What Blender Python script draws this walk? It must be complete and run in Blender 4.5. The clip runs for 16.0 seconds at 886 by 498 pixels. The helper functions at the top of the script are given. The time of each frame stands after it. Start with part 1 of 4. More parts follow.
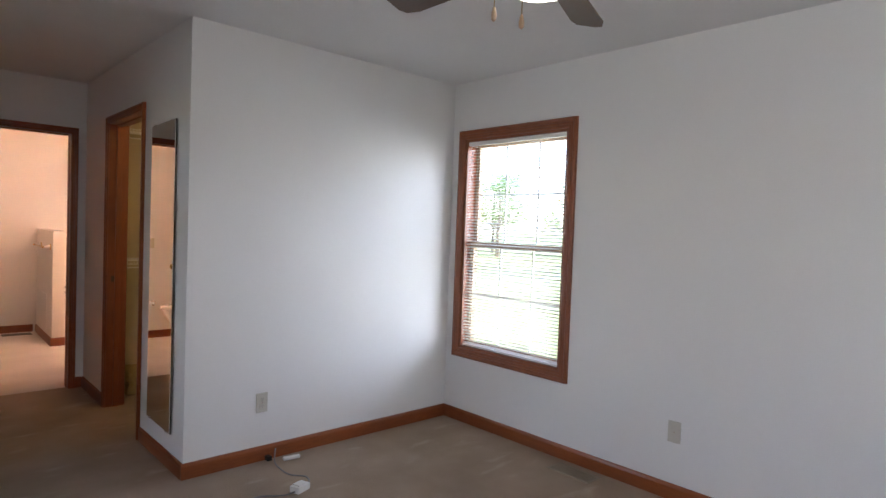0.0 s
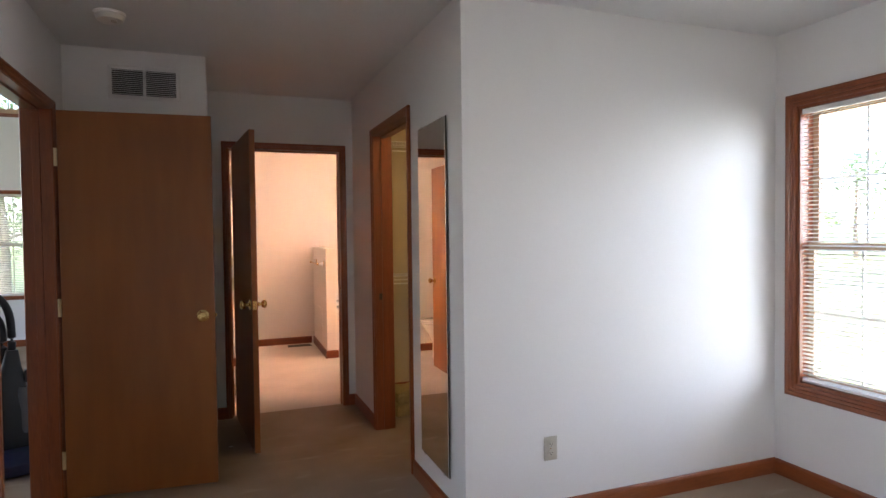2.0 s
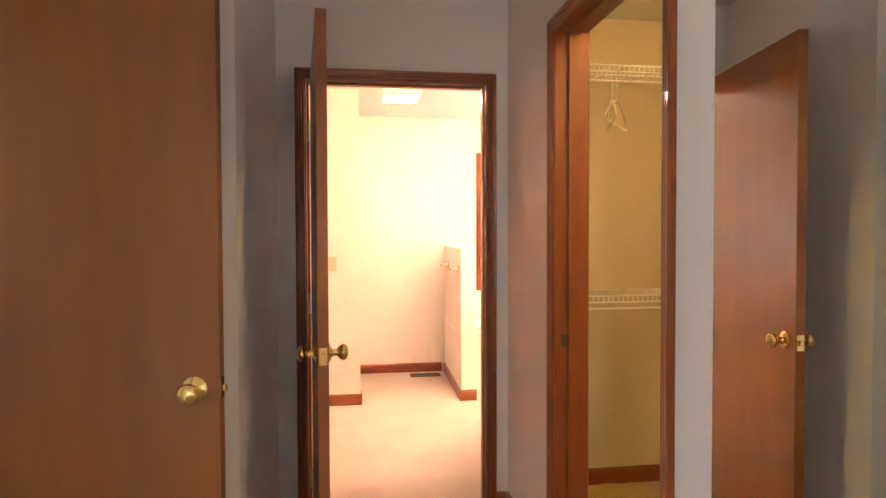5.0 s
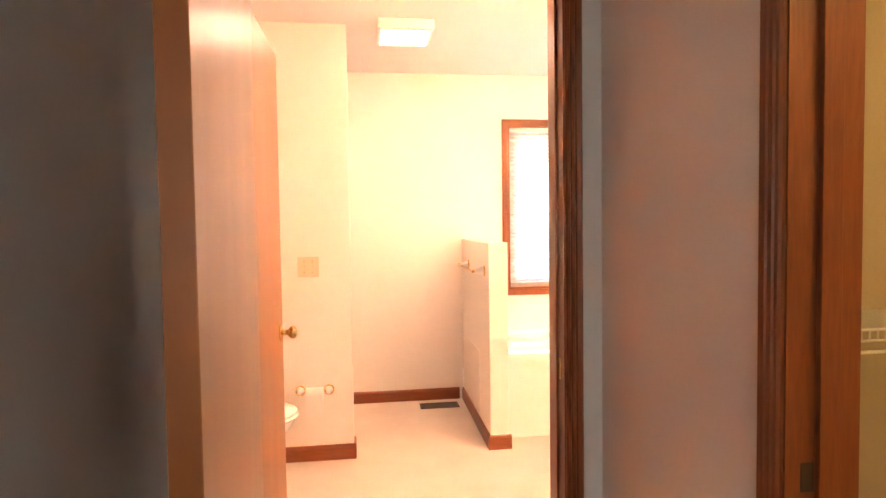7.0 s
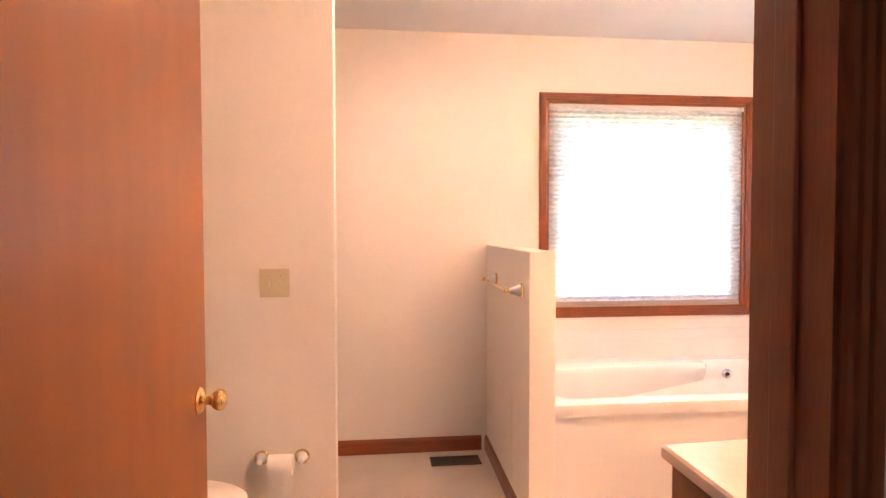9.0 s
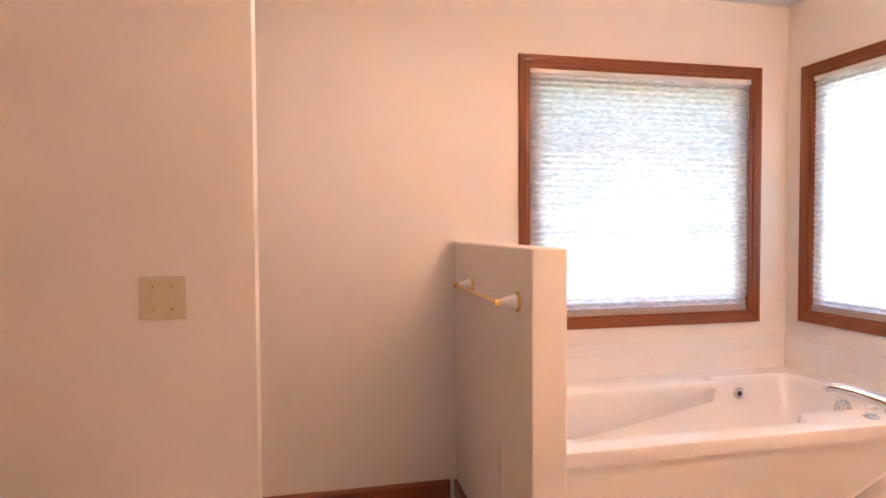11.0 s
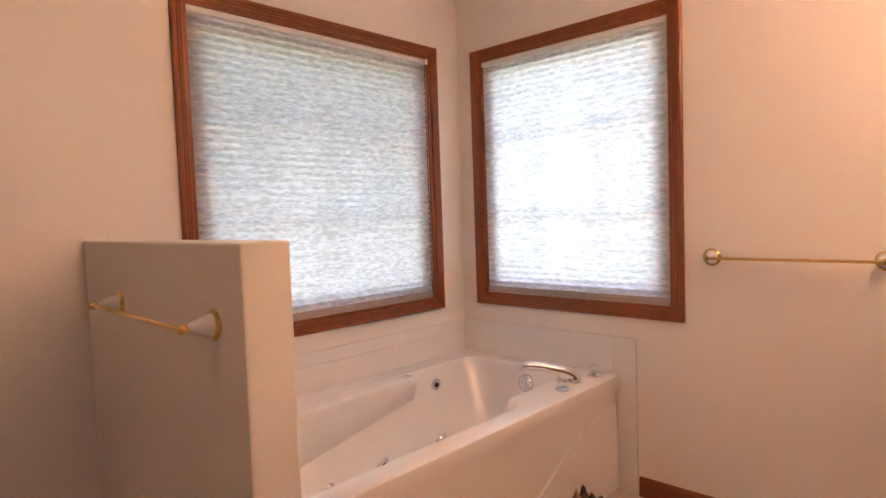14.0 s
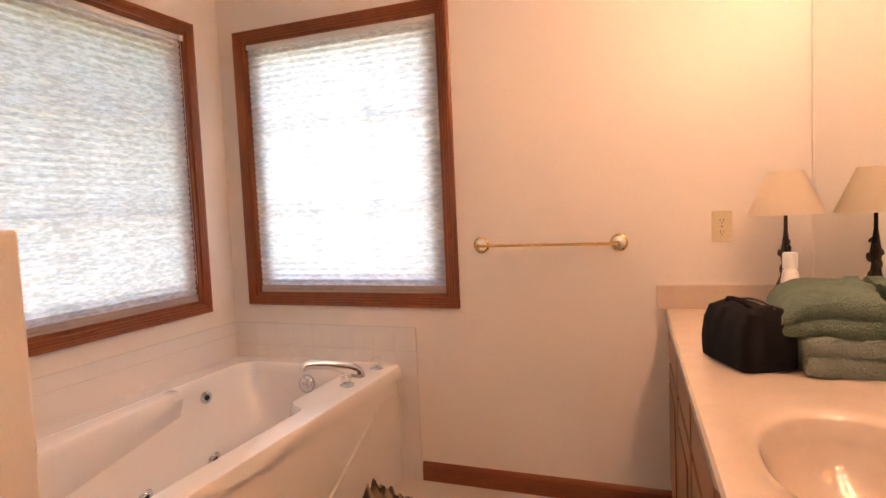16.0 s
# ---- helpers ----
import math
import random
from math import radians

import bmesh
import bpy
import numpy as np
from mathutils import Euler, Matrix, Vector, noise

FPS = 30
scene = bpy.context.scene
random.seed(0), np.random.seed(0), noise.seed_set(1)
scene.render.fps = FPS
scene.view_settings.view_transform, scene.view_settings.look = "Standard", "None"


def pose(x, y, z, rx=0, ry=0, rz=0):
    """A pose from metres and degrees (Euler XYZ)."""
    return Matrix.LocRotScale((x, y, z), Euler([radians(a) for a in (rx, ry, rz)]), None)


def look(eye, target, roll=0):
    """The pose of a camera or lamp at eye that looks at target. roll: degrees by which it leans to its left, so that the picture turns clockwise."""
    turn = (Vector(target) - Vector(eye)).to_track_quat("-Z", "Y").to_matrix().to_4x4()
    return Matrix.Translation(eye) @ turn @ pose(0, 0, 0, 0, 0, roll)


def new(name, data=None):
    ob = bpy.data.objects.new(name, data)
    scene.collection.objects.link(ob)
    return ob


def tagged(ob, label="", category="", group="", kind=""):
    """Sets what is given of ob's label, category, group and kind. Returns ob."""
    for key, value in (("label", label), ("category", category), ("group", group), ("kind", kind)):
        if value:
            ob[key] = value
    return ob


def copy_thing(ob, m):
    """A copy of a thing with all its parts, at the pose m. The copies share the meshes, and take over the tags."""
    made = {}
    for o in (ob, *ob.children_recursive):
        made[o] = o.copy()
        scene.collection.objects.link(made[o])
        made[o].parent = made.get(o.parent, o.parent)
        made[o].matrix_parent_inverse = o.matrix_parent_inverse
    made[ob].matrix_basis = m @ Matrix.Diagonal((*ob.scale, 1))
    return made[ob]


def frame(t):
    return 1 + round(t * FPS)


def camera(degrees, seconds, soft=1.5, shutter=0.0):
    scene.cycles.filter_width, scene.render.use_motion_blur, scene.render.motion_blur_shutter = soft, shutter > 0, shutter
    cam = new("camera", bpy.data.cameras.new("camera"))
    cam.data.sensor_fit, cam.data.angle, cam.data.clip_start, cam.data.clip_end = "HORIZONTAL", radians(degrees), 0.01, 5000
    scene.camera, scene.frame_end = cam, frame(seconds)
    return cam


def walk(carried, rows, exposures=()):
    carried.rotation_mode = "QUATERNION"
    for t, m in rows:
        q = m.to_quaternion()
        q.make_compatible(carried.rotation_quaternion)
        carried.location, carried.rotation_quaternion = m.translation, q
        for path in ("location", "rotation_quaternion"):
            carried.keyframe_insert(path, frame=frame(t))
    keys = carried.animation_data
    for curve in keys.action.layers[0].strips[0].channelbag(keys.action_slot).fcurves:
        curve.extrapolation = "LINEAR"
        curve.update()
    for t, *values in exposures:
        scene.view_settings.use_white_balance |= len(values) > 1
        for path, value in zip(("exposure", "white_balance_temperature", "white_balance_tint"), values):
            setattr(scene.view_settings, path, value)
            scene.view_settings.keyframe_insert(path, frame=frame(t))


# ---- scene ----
cam = camera(73.2, 16.0)
PATH = [
    (0, (0.21, 0.382, 1.392), (1.565, 1.851, 1.326), 2.1),
    (0.5, (0.226, 0.537, 1.392), (1.45, 2.117, 1.325), 1.6),
    (1, (0.227, 0.74, 1.396), (1.303, 2.425, 1.33), 0.9),
    (1.5, (0.255, 0.906, 1.385), (1.156, 2.69, 1.328), 0.0),
    (2, (0.315, 1.136, 1.385), (1.025, 3.005, 1.331), -0.7),
    (2.5, (0.416, 1.446, 1.377), (0.958, 3.371, 1.335), -1.0),
    (3, (0.483, 1.784, 1.362), (0.93, 3.733, 1.328), -1.3),
    (5.5, (0.675, 3.417, 1.331), (0.928, 5.4, 1.275), -0.4),
    (6, (0.694, 3.72, 1.334), (0.928, 5.706, 1.268), -0.8),
    (6.5, (0.702, 4.069, 1.335), (0.932, 6.054, 1.255), -0.5),
    (7, (0.722, 4.387, 1.337), (0.988, 6.368, 1.253), -0.8),
    (7.5, (0.763, 4.69, 1.338), (1.0, 6.675, 1.25), -0.9),
    (8, (0.792, 4.93, 1.339), (0.978, 6.919, 1.248), -0.8),
    (8.5, (0.805, 5.186, 1.333), (0.985, 7.176, 1.245), -0.5),
    (9, (0.812, 5.382, 1.322), (1.038, 7.368, 1.252), -0.1),
    (11.5, (0.801, 6.243, 1.28), (1.39, 8.153, 1.214), -0.7),
    (12, (0.813, 6.356, 1.28), (1.612, 8.188, 1.207), -1.0),
    (12.5, (0.835, 6.487, 1.277), (1.777, 8.249, 1.191), -1.2),
    (13, (0.845, 6.585, 1.267), (1.941, 8.256, 1.172), -1.6),
    (13.5, (0.861, 6.627, 1.26), (2.108, 8.188, 1.157), -1.9),
    (14, (0.869, 6.694, 1.264), (2.317, 8.069, 1.153), -2.0),
    (14.5, (0.881, 6.738, 1.259), (2.491, 7.919, 1.145), -2.2),
    (15, (0.897, 6.766, 1.252), (2.607, 7.796, 1.129), -2.4),
    (15.5, (0.907, 6.778, 1.241), (2.698, 7.657, 1.11), -2.5),
    (16, (0.893, 6.793, 1.229), (2.756, 7.508, 1.091), -2.5),
]
walk(cam, [(t, look(eye, target, roll)) for t, eye, target, roll in PATH],
     exposures=[(0, 2.75, 6200, 20), (1.0, 2.88, 6200, 20), (2.0, 3.1, 6300, 20), (2.6, 3.2, 6450, 21), (3.2, 3.5, 6650, 21), (5.3, 4.42, 7300, 21), (7.5, 4.0, 7400, 21), (8.3, 3.6, 7150, 21), (9.0, 3.3, 6400, 21), (11.3, 2.68, 6000, 20), (12.5, 2.38, 6150, 20), (13.5, 2.0, 6350, 20), (14.5, 2.07, 6600, 21), (16.0, 2.18, 6850, 21)])

# ---- light ----
world = bpy.data.worlds.new("sky_world")
scene.world = world
world.use_nodes = True
wn = world.node_tree
sky = wn.nodes.new("ShaderNodeTexSky")
sky.sky_type = "NISHITA"
sky.sun_disc = False
sky.sun_elevation, sky.sun_rotation = radians(50), radians(200)
wn.links.new(sky.outputs[0], wn.nodes["Background"].inputs[0])
wn.nodes["Background"].inputs[1].default_value = 0.15


def lamp(name, kind, m, energy, color, size=0.1, size_y=None):
    data = bpy.data.lights.new(name, kind)
    data.energy, data.color = energy, color
    if kind == "AREA":
        data.shape, data.size, data.size_y = "RECTANGLE", size, size_y or size
    elif kind == "SUN":
        data.angle = size
    else:
        data.shadow_soft_size = size
    ob = new(name, data)
    ob.matrix_world = m
    return ob


lamp("sun", "SUN", look((-3, -8, 12), (0, 0, 0)), 5.0, (1, 0.95, 0.88), radians(2))
DAY = (0.90, 0.94, 1.0)
lamp("window_light_bedroom", "AREA", look((5.0, 2.1, 1.15), (2.9, 3.2, 1.45)), 64, DAY, 4.2, 3.4)
lamp("window_light_bath_north", "AREA", look((2.46, 9.45, 0.98), (2.46, 8.0, 1.35)), 2.5, (0.84, 0.91, 1.0), 1.5, 0.8)
lamp("window_light_bath_east", "AREA", look((4.0, 8.2, 1.35), (2.5, 8.2, 1.40)), 4.2, (0.84, 0.91, 1.0), 1.3, 1.2)
lamp("window_light_landing", "AREA", look((-2.9, 11.6, 4.7), (-2.9, 8.6, 0.6)), 32, DAY, 3.0, 1.6)
# Added fill lamp beyond an invented west opening, to lift the dark landing.
lamp("window_light_landing_west", "AREA", look((-6.45, 6.6, 1.9), (-1.0, 6.0, 1.2)), 8, DAY, 2.8, 2.2)
# Added fill lamp outside an invented window behind the camera, brightening the east wall.
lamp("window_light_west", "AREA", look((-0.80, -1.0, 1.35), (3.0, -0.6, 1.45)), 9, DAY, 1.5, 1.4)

# ---- materials ----


def srgb(*c):
    return tuple(((v / 255) / 12.92 if v <= 10 else (((v / 255) + 0.055) / 1.055) ** 2.4) for v in c)


def material(name, base, rough=0.5, metal=0.0, var=0.08, scale=6.0, fine=120.0, bump=0.05, stretch=(1, 1, 1), second=None, coat=0.0, spec=0.5):
    """A surface with broad and fine variation of its colour and a fine relief."""
    m = bpy.data.materials.new(name)
    m.use_nodes = True
    nt = m.node_tree
    b = nt.nodes["Principled BSDF"]
    b.inputs["Metallic"].default_value = metal
    b.inputs["Coat Weight"].default_value = coat
    b.inputs["Specular IOR Level"].default_value = spec
    tc = nt.nodes.new("ShaderNodeTexCoord")
    mp = nt.nodes.new("ShaderNodeMapping")
    mp.inputs["Scale"].default_value = stretch
    nt.links.new(tc.outputs["Object"], mp.inputs[0])
    big = nt.nodes.new("ShaderNodeTexNoise")
    big.inputs["Scale"].default_value, big.inputs["Detail"].default_value = scale, 5
    small = nt.nodes.new("ShaderNodeTexNoise")
    small.inputs["Scale"].default_value, small.inputs["Detail"].default_value = fine, 3
    for n in (big, small):
        nt.links.new(mp.outputs[0], n.inputs["Vector"])
    ramp = nt.nodes.new("ShaderNodeValToRGB")
    dark = second or tuple(v * (1 - 2 * var) for v in base)
    light = base if second else tuple(min(1, v * (1 + var)) for v in base)
    ramp.color_ramp.elements[0].position, ramp.color_ramp.elements[1].position = 0.33, 0.67
    ramp.color_ramp.elements[0].color, ramp.color_ramp.elements[1].color = (*dark, 1), (*light, 1)
    add = nt.nodes.new("ShaderNodeMath")
    add.operation = "MULTIPLY_ADD"
    add.inputs[1].default_value, add.inputs[2].default_value = 0.45, 0.0
    mix = nt.nodes.new("ShaderNodeMath")
    mix.operation = "MULTIPLY_ADD"
    mix.inputs[1].default_value = 0.55
    nt.links.new(small.outputs[0], add.inputs[0])
    nt.links.new(big.outputs[0], mix.inputs[0])
    nt.links.new(add.outputs[0], mix.inputs[2])
    nt.links.new(mix.outputs[0], ramp.inputs[0])
    nt.links.new(ramp.outputs[0], b.inputs["Base Color"])
    rr = nt.nodes.new("ShaderNodeMapRange")
    rr.inputs[3].default_value, rr.inputs[4].default_value = max(0.02, rough - 0.08), min(1, rough + 0.08)
    nt.links.new(big.outputs[0], rr.inputs[0])
    nt.links.new(rr.outputs[0], b.inputs["Roughness"])
    if bump:
        bp = nt.nodes.new("ShaderNodeBump")
        bp.inputs["Strength"].default_value, bp.inputs["Distance"].default_value = bump, 0.01
        nt.links.new(small.outputs[0], bp.inputs["Height"])
        nt.links.new(bp.outputs[0], b.inputs["Normal"])
    return m


PAINT = material("white_wall_paint", (0.78, 0.77, 0.75), 0.55, var=0.015, scale=1.2, fine=160, bump=0.06)
CREAM = material("cream_bath_paint", (0.80, 0.75, 0.69), 0.45, var=0.015, scale=1.2, fine=160, bump=0.05)
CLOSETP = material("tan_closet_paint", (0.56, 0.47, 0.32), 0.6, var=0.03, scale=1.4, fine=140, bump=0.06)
CEIL = material("ceiling_paint", (0.76, 0.76, 0.75), 0.8, var=0.02, scale=2, fine=90, bump=0.15)
CARPET = material("tan_carpet", (0.47, 0.36, 0.27), 0.95, second=(0.32, 0.24, 0.172), scale=2.6, fine=320, bump=0.9, spec=0.1)


def scuffed(m, pale):
    """Pale drag marks on a carpet, long one way and broken up."""
    nt = m.node_tree
    b = nt.nodes["Principled BSDF"]
    base = b.inputs["Base Color"].links[0].from_socket
    tc = nt.nodes.new("ShaderNodeTexCoord")
    mp = nt.nodes.new("ShaderNodeMapping")
    mp.inputs["Rotation"].default_value = (0, 0, radians(35))
    mp.inputs["Scale"].default_value = (2.0, 6.0, 1)
    n = nt.nodes.new("ShaderNodeTexNoise")
    n.inputs["Scale"].default_value, n.inputs["Detail"].default_value = 1.6, 6
    r = nt.nodes.new("ShaderNodeMapRange")
    r.inputs[1].default_value, r.inputs[2].default_value = 0.60, 0.80
    mix = nt.nodes.new("ShaderNodeMix")
    mix.data_type = "RGBA"
    mix.inputs["B"].default_value = (*pale, 1)
    nt.links.new(tc.outputs["Object"], mp.inputs[0])
    nt.links.new(mp.outputs[0], n.inputs["Vector"])
    nt.links.new(n.outputs[0], r.inputs[0])
    nt.links.new(r.outputs[0], mix.inputs["Factor"])
    nt.links.new(base, mix.inputs["A"])
    nt.links.new(mix.outputs["Result"], b.inputs["Base Color"])
    return m


scuffed(CARPET, (0.53, 0.43, 0.33))
BATHCARPET = material("pale_bath_carpet", (0.74, 0.66, 0.58), 0.95, second=(0.63, 0.55, 0.47), scale=3, fine=320, bump=0.8, spec=0.1)
TRIM_H = material("stained_trim_wood_level", (0.29, 0.079, 0.021), 0.32, second=(0.185, 0.045, 0.013), scale=3, fine=30, bump=0.05, stretch=(0.6, 6, 6), coat=0.15)
TRIM = material("stained_trim_wood", (0.29, 0.079, 0.021), 0.32, second=(0.185, 0.045, 0.013), scale=3, fine=30, bump=0.05, stretch=(6, 6, 0.6), coat=0.15)
DOOR = material("birch_door_veneer", (0.30, 0.106, 0.026), 0.33, second=(0.215, 0.07, 0.017), scale=1.0, fine=5, bump=0.01, stretch=(2.4, 2.4, 0.42), coat=0.08, spec=0.4)
BRASS = material("polished_brass", (0.78, 0.55, 0.22), 0.18, 1.0, var=0.05, bump=0)
SATIN = material("satin_brass", (0.74, 0.62, 0.38), 0.42, 0.6, var=0.06, bump=0)
CHROME = material("chrome", (0.72, 0.72, 0.74), 0.1, 1.0, var=0.03, bump=0)
STEEL = material("dark_bronze_metal", (0.06, 0.045, 0.035), 0.45, 0.7, var=0.2, scale=30, bump=0.1)
WHITE = material("white_porcelain", (0.82, 0.80, 0.77), 0.12, var=0.01, bump=0.0, coat=0.4)
ACRYL = material("white_tub_acrylic", (0.82, 0.79, 0.76), 0.16, var=0.012, scale=2, bump=0.0, coat=0.3)
TILE = material("white_glazed_tile", (0.80, 0.78, 0.75), 0.15, var=0.015, bump=0.0, coat=0.3)
IVORY = material("ivory_plastic", (0.62, 0.55, 0.38), 0.4, var=0.03, bump=0)
BEIGE = material("grey_beige_plastic", (0.52, 0.49, 0.42), 0.4, var=0.03, bump=0)
DARK = material("dark_slot", (0.015, 0.013, 0.012), 0.6, var=0.1, bump=0)
VINYL = material("white_blind_vinyl", (0.80, 0.78, 0.74), 0.4, var=0.02, bump=0)
PLEAT = material("taupe_shade_cloth", (0.50, 0.41, 0.36), 0.8, var=0.05, scale=30, fine=200, bump=0.1)
WIRE = material("white_coated_wire", (0.84, 0.82, 0.77), 0.4, var=0.02, bump=0)
SASH = material("pale_sash", (0.55, 0.38, 0.24), 0.4, second=(0.45, 0.29, 0.17), scale=4, fine=40, bump=0.04, stretch=(5, 5, 1))
VENT = material("white_vent_metal", (0.72, 0.71, 0.69), 0.5, var=0.03, bump=0.0)
REG = material("brown_register_metal", (0.085, 0.05, 0.03), 0.5, 0.3, var=0.1, bump=0.02)
MARBLE = material("cultured_marble", (0.68, 0.58, 0.475), 0.14, second=(0.61, 0.51, 0.41), scale=3, fine=18, bump=0.0, coat=0.4)
OAK = material("oak_cabinet", (0.34, 0.14, 0.055), 0.4, second=(0.23, 0.085, 0.03), scale=3, fine=30, bump=0.08, stretch=(6, 6, 0.5), coat=0.1)
BLACKCLOTH = material("black_nylon", (0.009, 0.007, 0.009), 0.8, var=0.2, scale=20, fine=400, bump=0.4, spec=0.2)
GREENTOWEL = material("sage_green_towel", (0.20, 0.265, 0.205), 0.95, second=(0.135, 0.185, 0.14), scale=22, fine=210, bump=1.0, spec=0.1)
GREYTOWEL = material("grey_green_towel", (0.35, 0.41, 0.36), 0.95, second=(0.26, 0.31, 0.27), scale=22, fine=210, bump=1.0, spec=0.1)
BLACKP = material("black_plastic", (0.015, 0.015, 0.017), 0.35, var=0.1, bump=0)
BLUEP = material("dark_blue_plastic", (0.015, 0.02, 0.06), 0.3, var=0.1, bump=0)
WHITEP = material("white_plastic", (0.78, 0.77, 0.74), 0.35, var=0.02, bump=0)
LABEL = material("blue_label", (0.03, 0.05, 0.2), 0.4, var=0.05, bump=0)
PAPER = material("white_paper", (0.8, 0.78, 0.75), 0.9, var=0.02, fine=200, bump=0.2)
CABLE = material("grey_cable", (0.22, 0.21, 0.21), 0.5, var=0.05, bump=0)
GRASS = material("lawn_grass", (0.16, 0.195, 0.09), 0.9, second=(0.11, 0.145, 0.06), scale=0.5, fine=30, bump=0.8)
LEAF = material("tree_leaf", (0.09, 0.15, 0.035), 0.7, second=(0.04, 0.085, 0.02), scale=1.5, fine=9, bump=0)
BARK = material("tree_bark", (0.12, 0.085, 0.06), 0.9, var=0.3, scale=8, fine=40, bump=0.8)
FANWOOD = material("fan_blade_wood", (0.13, 0.062, 0.025), 0.5, second=(0.09, 0.04, 0.016), scale=4, fine=40, bump=0.04, stretch=(1, 6, 6))
SIDING = material("pale_siding", (0.6, 0.6, 0.58), 0.6, var=0.03, scale=3, fine=60, bump=0.1)


def striped_cloth():
    m = bpy.data.materials.new("striped_brown_cloth")
    m.use_nodes = True
    nt = m.node_tree
    b = nt.nodes["Principled BSDF"]
    b.inputs["Roughness"].default_value = 0.95
    tc = nt.nodes.new("ShaderNodeTexCoord")
    w = nt.nodes.new("ShaderNodeTexWave")
    w.inputs["Scale"].default_value, w.inputs["Distortion"].default_value = 4.2, 0.6
    nt.links.new(tc.outputs["Object"], w.inputs[0])
    r = nt.nodes.new("ShaderNodeValToRGB")
    e = r.color_ramp.elements
    e[0].position, e[0].color = 0.25, (0.045, 0.028, 0.018, 1)
    e[1].position, e[1].color = 0.75, (0.34, 0.26, 0.17, 1)
    nt.links.new(w.outputs[0], r.inputs[0])
    nt.links.new(r.outputs[0], b.inputs["Base Color"])
    return m


CLOTH = striped_cloth()


def mixed(name, first, second, fac):
    """Two plain shaders mixed, each given as (node type, colour, roughness or None)."""
    m = bpy.data.materials.new(name)
    m.use_nodes = True
    nt = m.node_tree
    nt.nodes.remove(nt.nodes["Principled BSDF"])
    mix = nt.nodes.new("ShaderNodeMixShader")
    mix.inputs[0].default_value = fac
    for i, (kind, col, rough) in enumerate((first, second)):
        n = nt.nodes.new(kind)
        n.inputs["Color"].default_value = (*col, 1)
        if rough is not None:
            n.inputs["Roughness"].default_value = rough
        nt.links.new(n.outputs[0], mix.inputs[1 + i])
    nt.links.new(mix.outputs[0], nt.nodes["Material Output"].inputs[0])
    return m


GLASS = mixed("window_glass", ("ShaderNodeBsdfTransparent", (0.95, 0.97, 0.96), None), ("ShaderNodeBsdfGlossy", (1, 1, 1), 0.02), 0.06)
CLEAR = mixed("clear_acrylic", ("ShaderNodeBsdfTransparent", (0.95, 0.95, 0.95), None), ("ShaderNodeBsdfGlossy", (1, 1, 1), 0.05), 0.25)
SHADE = mixed("lamp_shade_cloth", ("ShaderNodeBsdfDiffuse", (0.8, 0.72, 0.58), None), ("ShaderNodeBsdfTranslucent", (0.85, 0.75, 0.6), None), 0.4)
MIRROR = material("mirror_silver", (0.86, 0.88, 0.86), 0.02, 1.0, var=0.0, bump=0)
MIRROR.node_tree.nodes["Principled BSDF"].inputs["Roughness"].default_value = 0.0
for l in list(MIRROR.node_tree.nodes["Principled BSDF"].inputs["Roughness"].links):
    MIRROR.node_tree.links.remove(l)


def shade_fabric():
    """Pleated, slightly mottled paper-like cloth that lets daylight through."""
    m = mixed("cellular_shade_cloth", ("ShaderNodeBsdfDiffuse", (0.68, 0.64, 0.62), None), ("ShaderNodeBsdfTranslucent", (0.86, 0.85, 0.86), None), 0.6)
    nt = m.node_tree
    tc = nt.nodes.new("ShaderNodeTexCoord")
    mp = nt.nodes.new("ShaderNodeMapping")
    mp.inputs["Scale"].default_value = (34, 34, 120)
    n = nt.nodes.new("ShaderNodeTexNoise")
    n.inputs["Scale"].default_value, n.inputs["Detail"].default_value = 1.0, 3
    nt.links.new(tc.outputs["Object"], mp.inputs[0])
    nt.links.new(mp.outputs[0], n.inputs["Vector"])
    r = nt.nodes.new("ShaderNodeValToRGB")
    r.color_ramp.elements[0].position, r.color_ramp.elements[1].position = 0.36, 0.62
    r.color_ramp.elements[0].color, r.color_ramp.elements[1].color = (0.54, 0.54, 0.53, 1), (0.92, 0.91, 0.92, 1)
    nt.links.new(n.outputs[0], r.inputs[0])
    for node in nt.nodes:
        if node.type == "BSDF_TRANSLUCENT":
            nt.links.new(r.outputs[0], node.inputs["Color"])
    return m


FABRIC = shade_fabric()


def glow(name, color, strength):
    m = bpy.data.materials.new(name)
    m.use_nodes = True
    b = m.node_tree.nodes["Principled BSDF"]
    b.inputs["Base Color"].default_value = (0.9, 0.88, 0.85, 1)
    b.inputs["Emission Color"].default_value = (*color, 1)
    b.inputs["Emission Strength"].default_value = strength
    return m


GLOW_BATH = glow("lit_diffuser", (1, 0.64, 0.45), 4.6)
GLOW_FAN = glow("lit_fan_bowl", (1, 0.88, 0.72), 1.6)
GLOW_BULB = glow("lit_bulb", (1, 0.58, 0.34), 19.0)

# ---- building helpers ----


def box(bm, x0, x1, y0, y1, z0, z1, m=None, bev=0.0):
    r = bmesh.ops.create_cube(bm, size=1)
    t = Matrix.Translation(((x0 + x1) / 2, (y0 + y1) / 2, (z0 + z1) / 2)) @ Matrix.Diagonal((x1 - x0, y1 - y0, z1 - z0, 1))
    bmesh.ops.transform(bm, matrix=(m @ t if m else t), verts=r["verts"])
    if bev:
        edges = list({e for v in r["verts"] for e in v.link_edges})
        bmesh.ops.bevel(bm, geom=edges, offset=bev, segments=2, affect="EDGES", profile=0.6)
    return bm


def boxed(*dims, bev=0.0, m=None):
    return box(bmesh.new(), *dims, m=m, bev=bev)


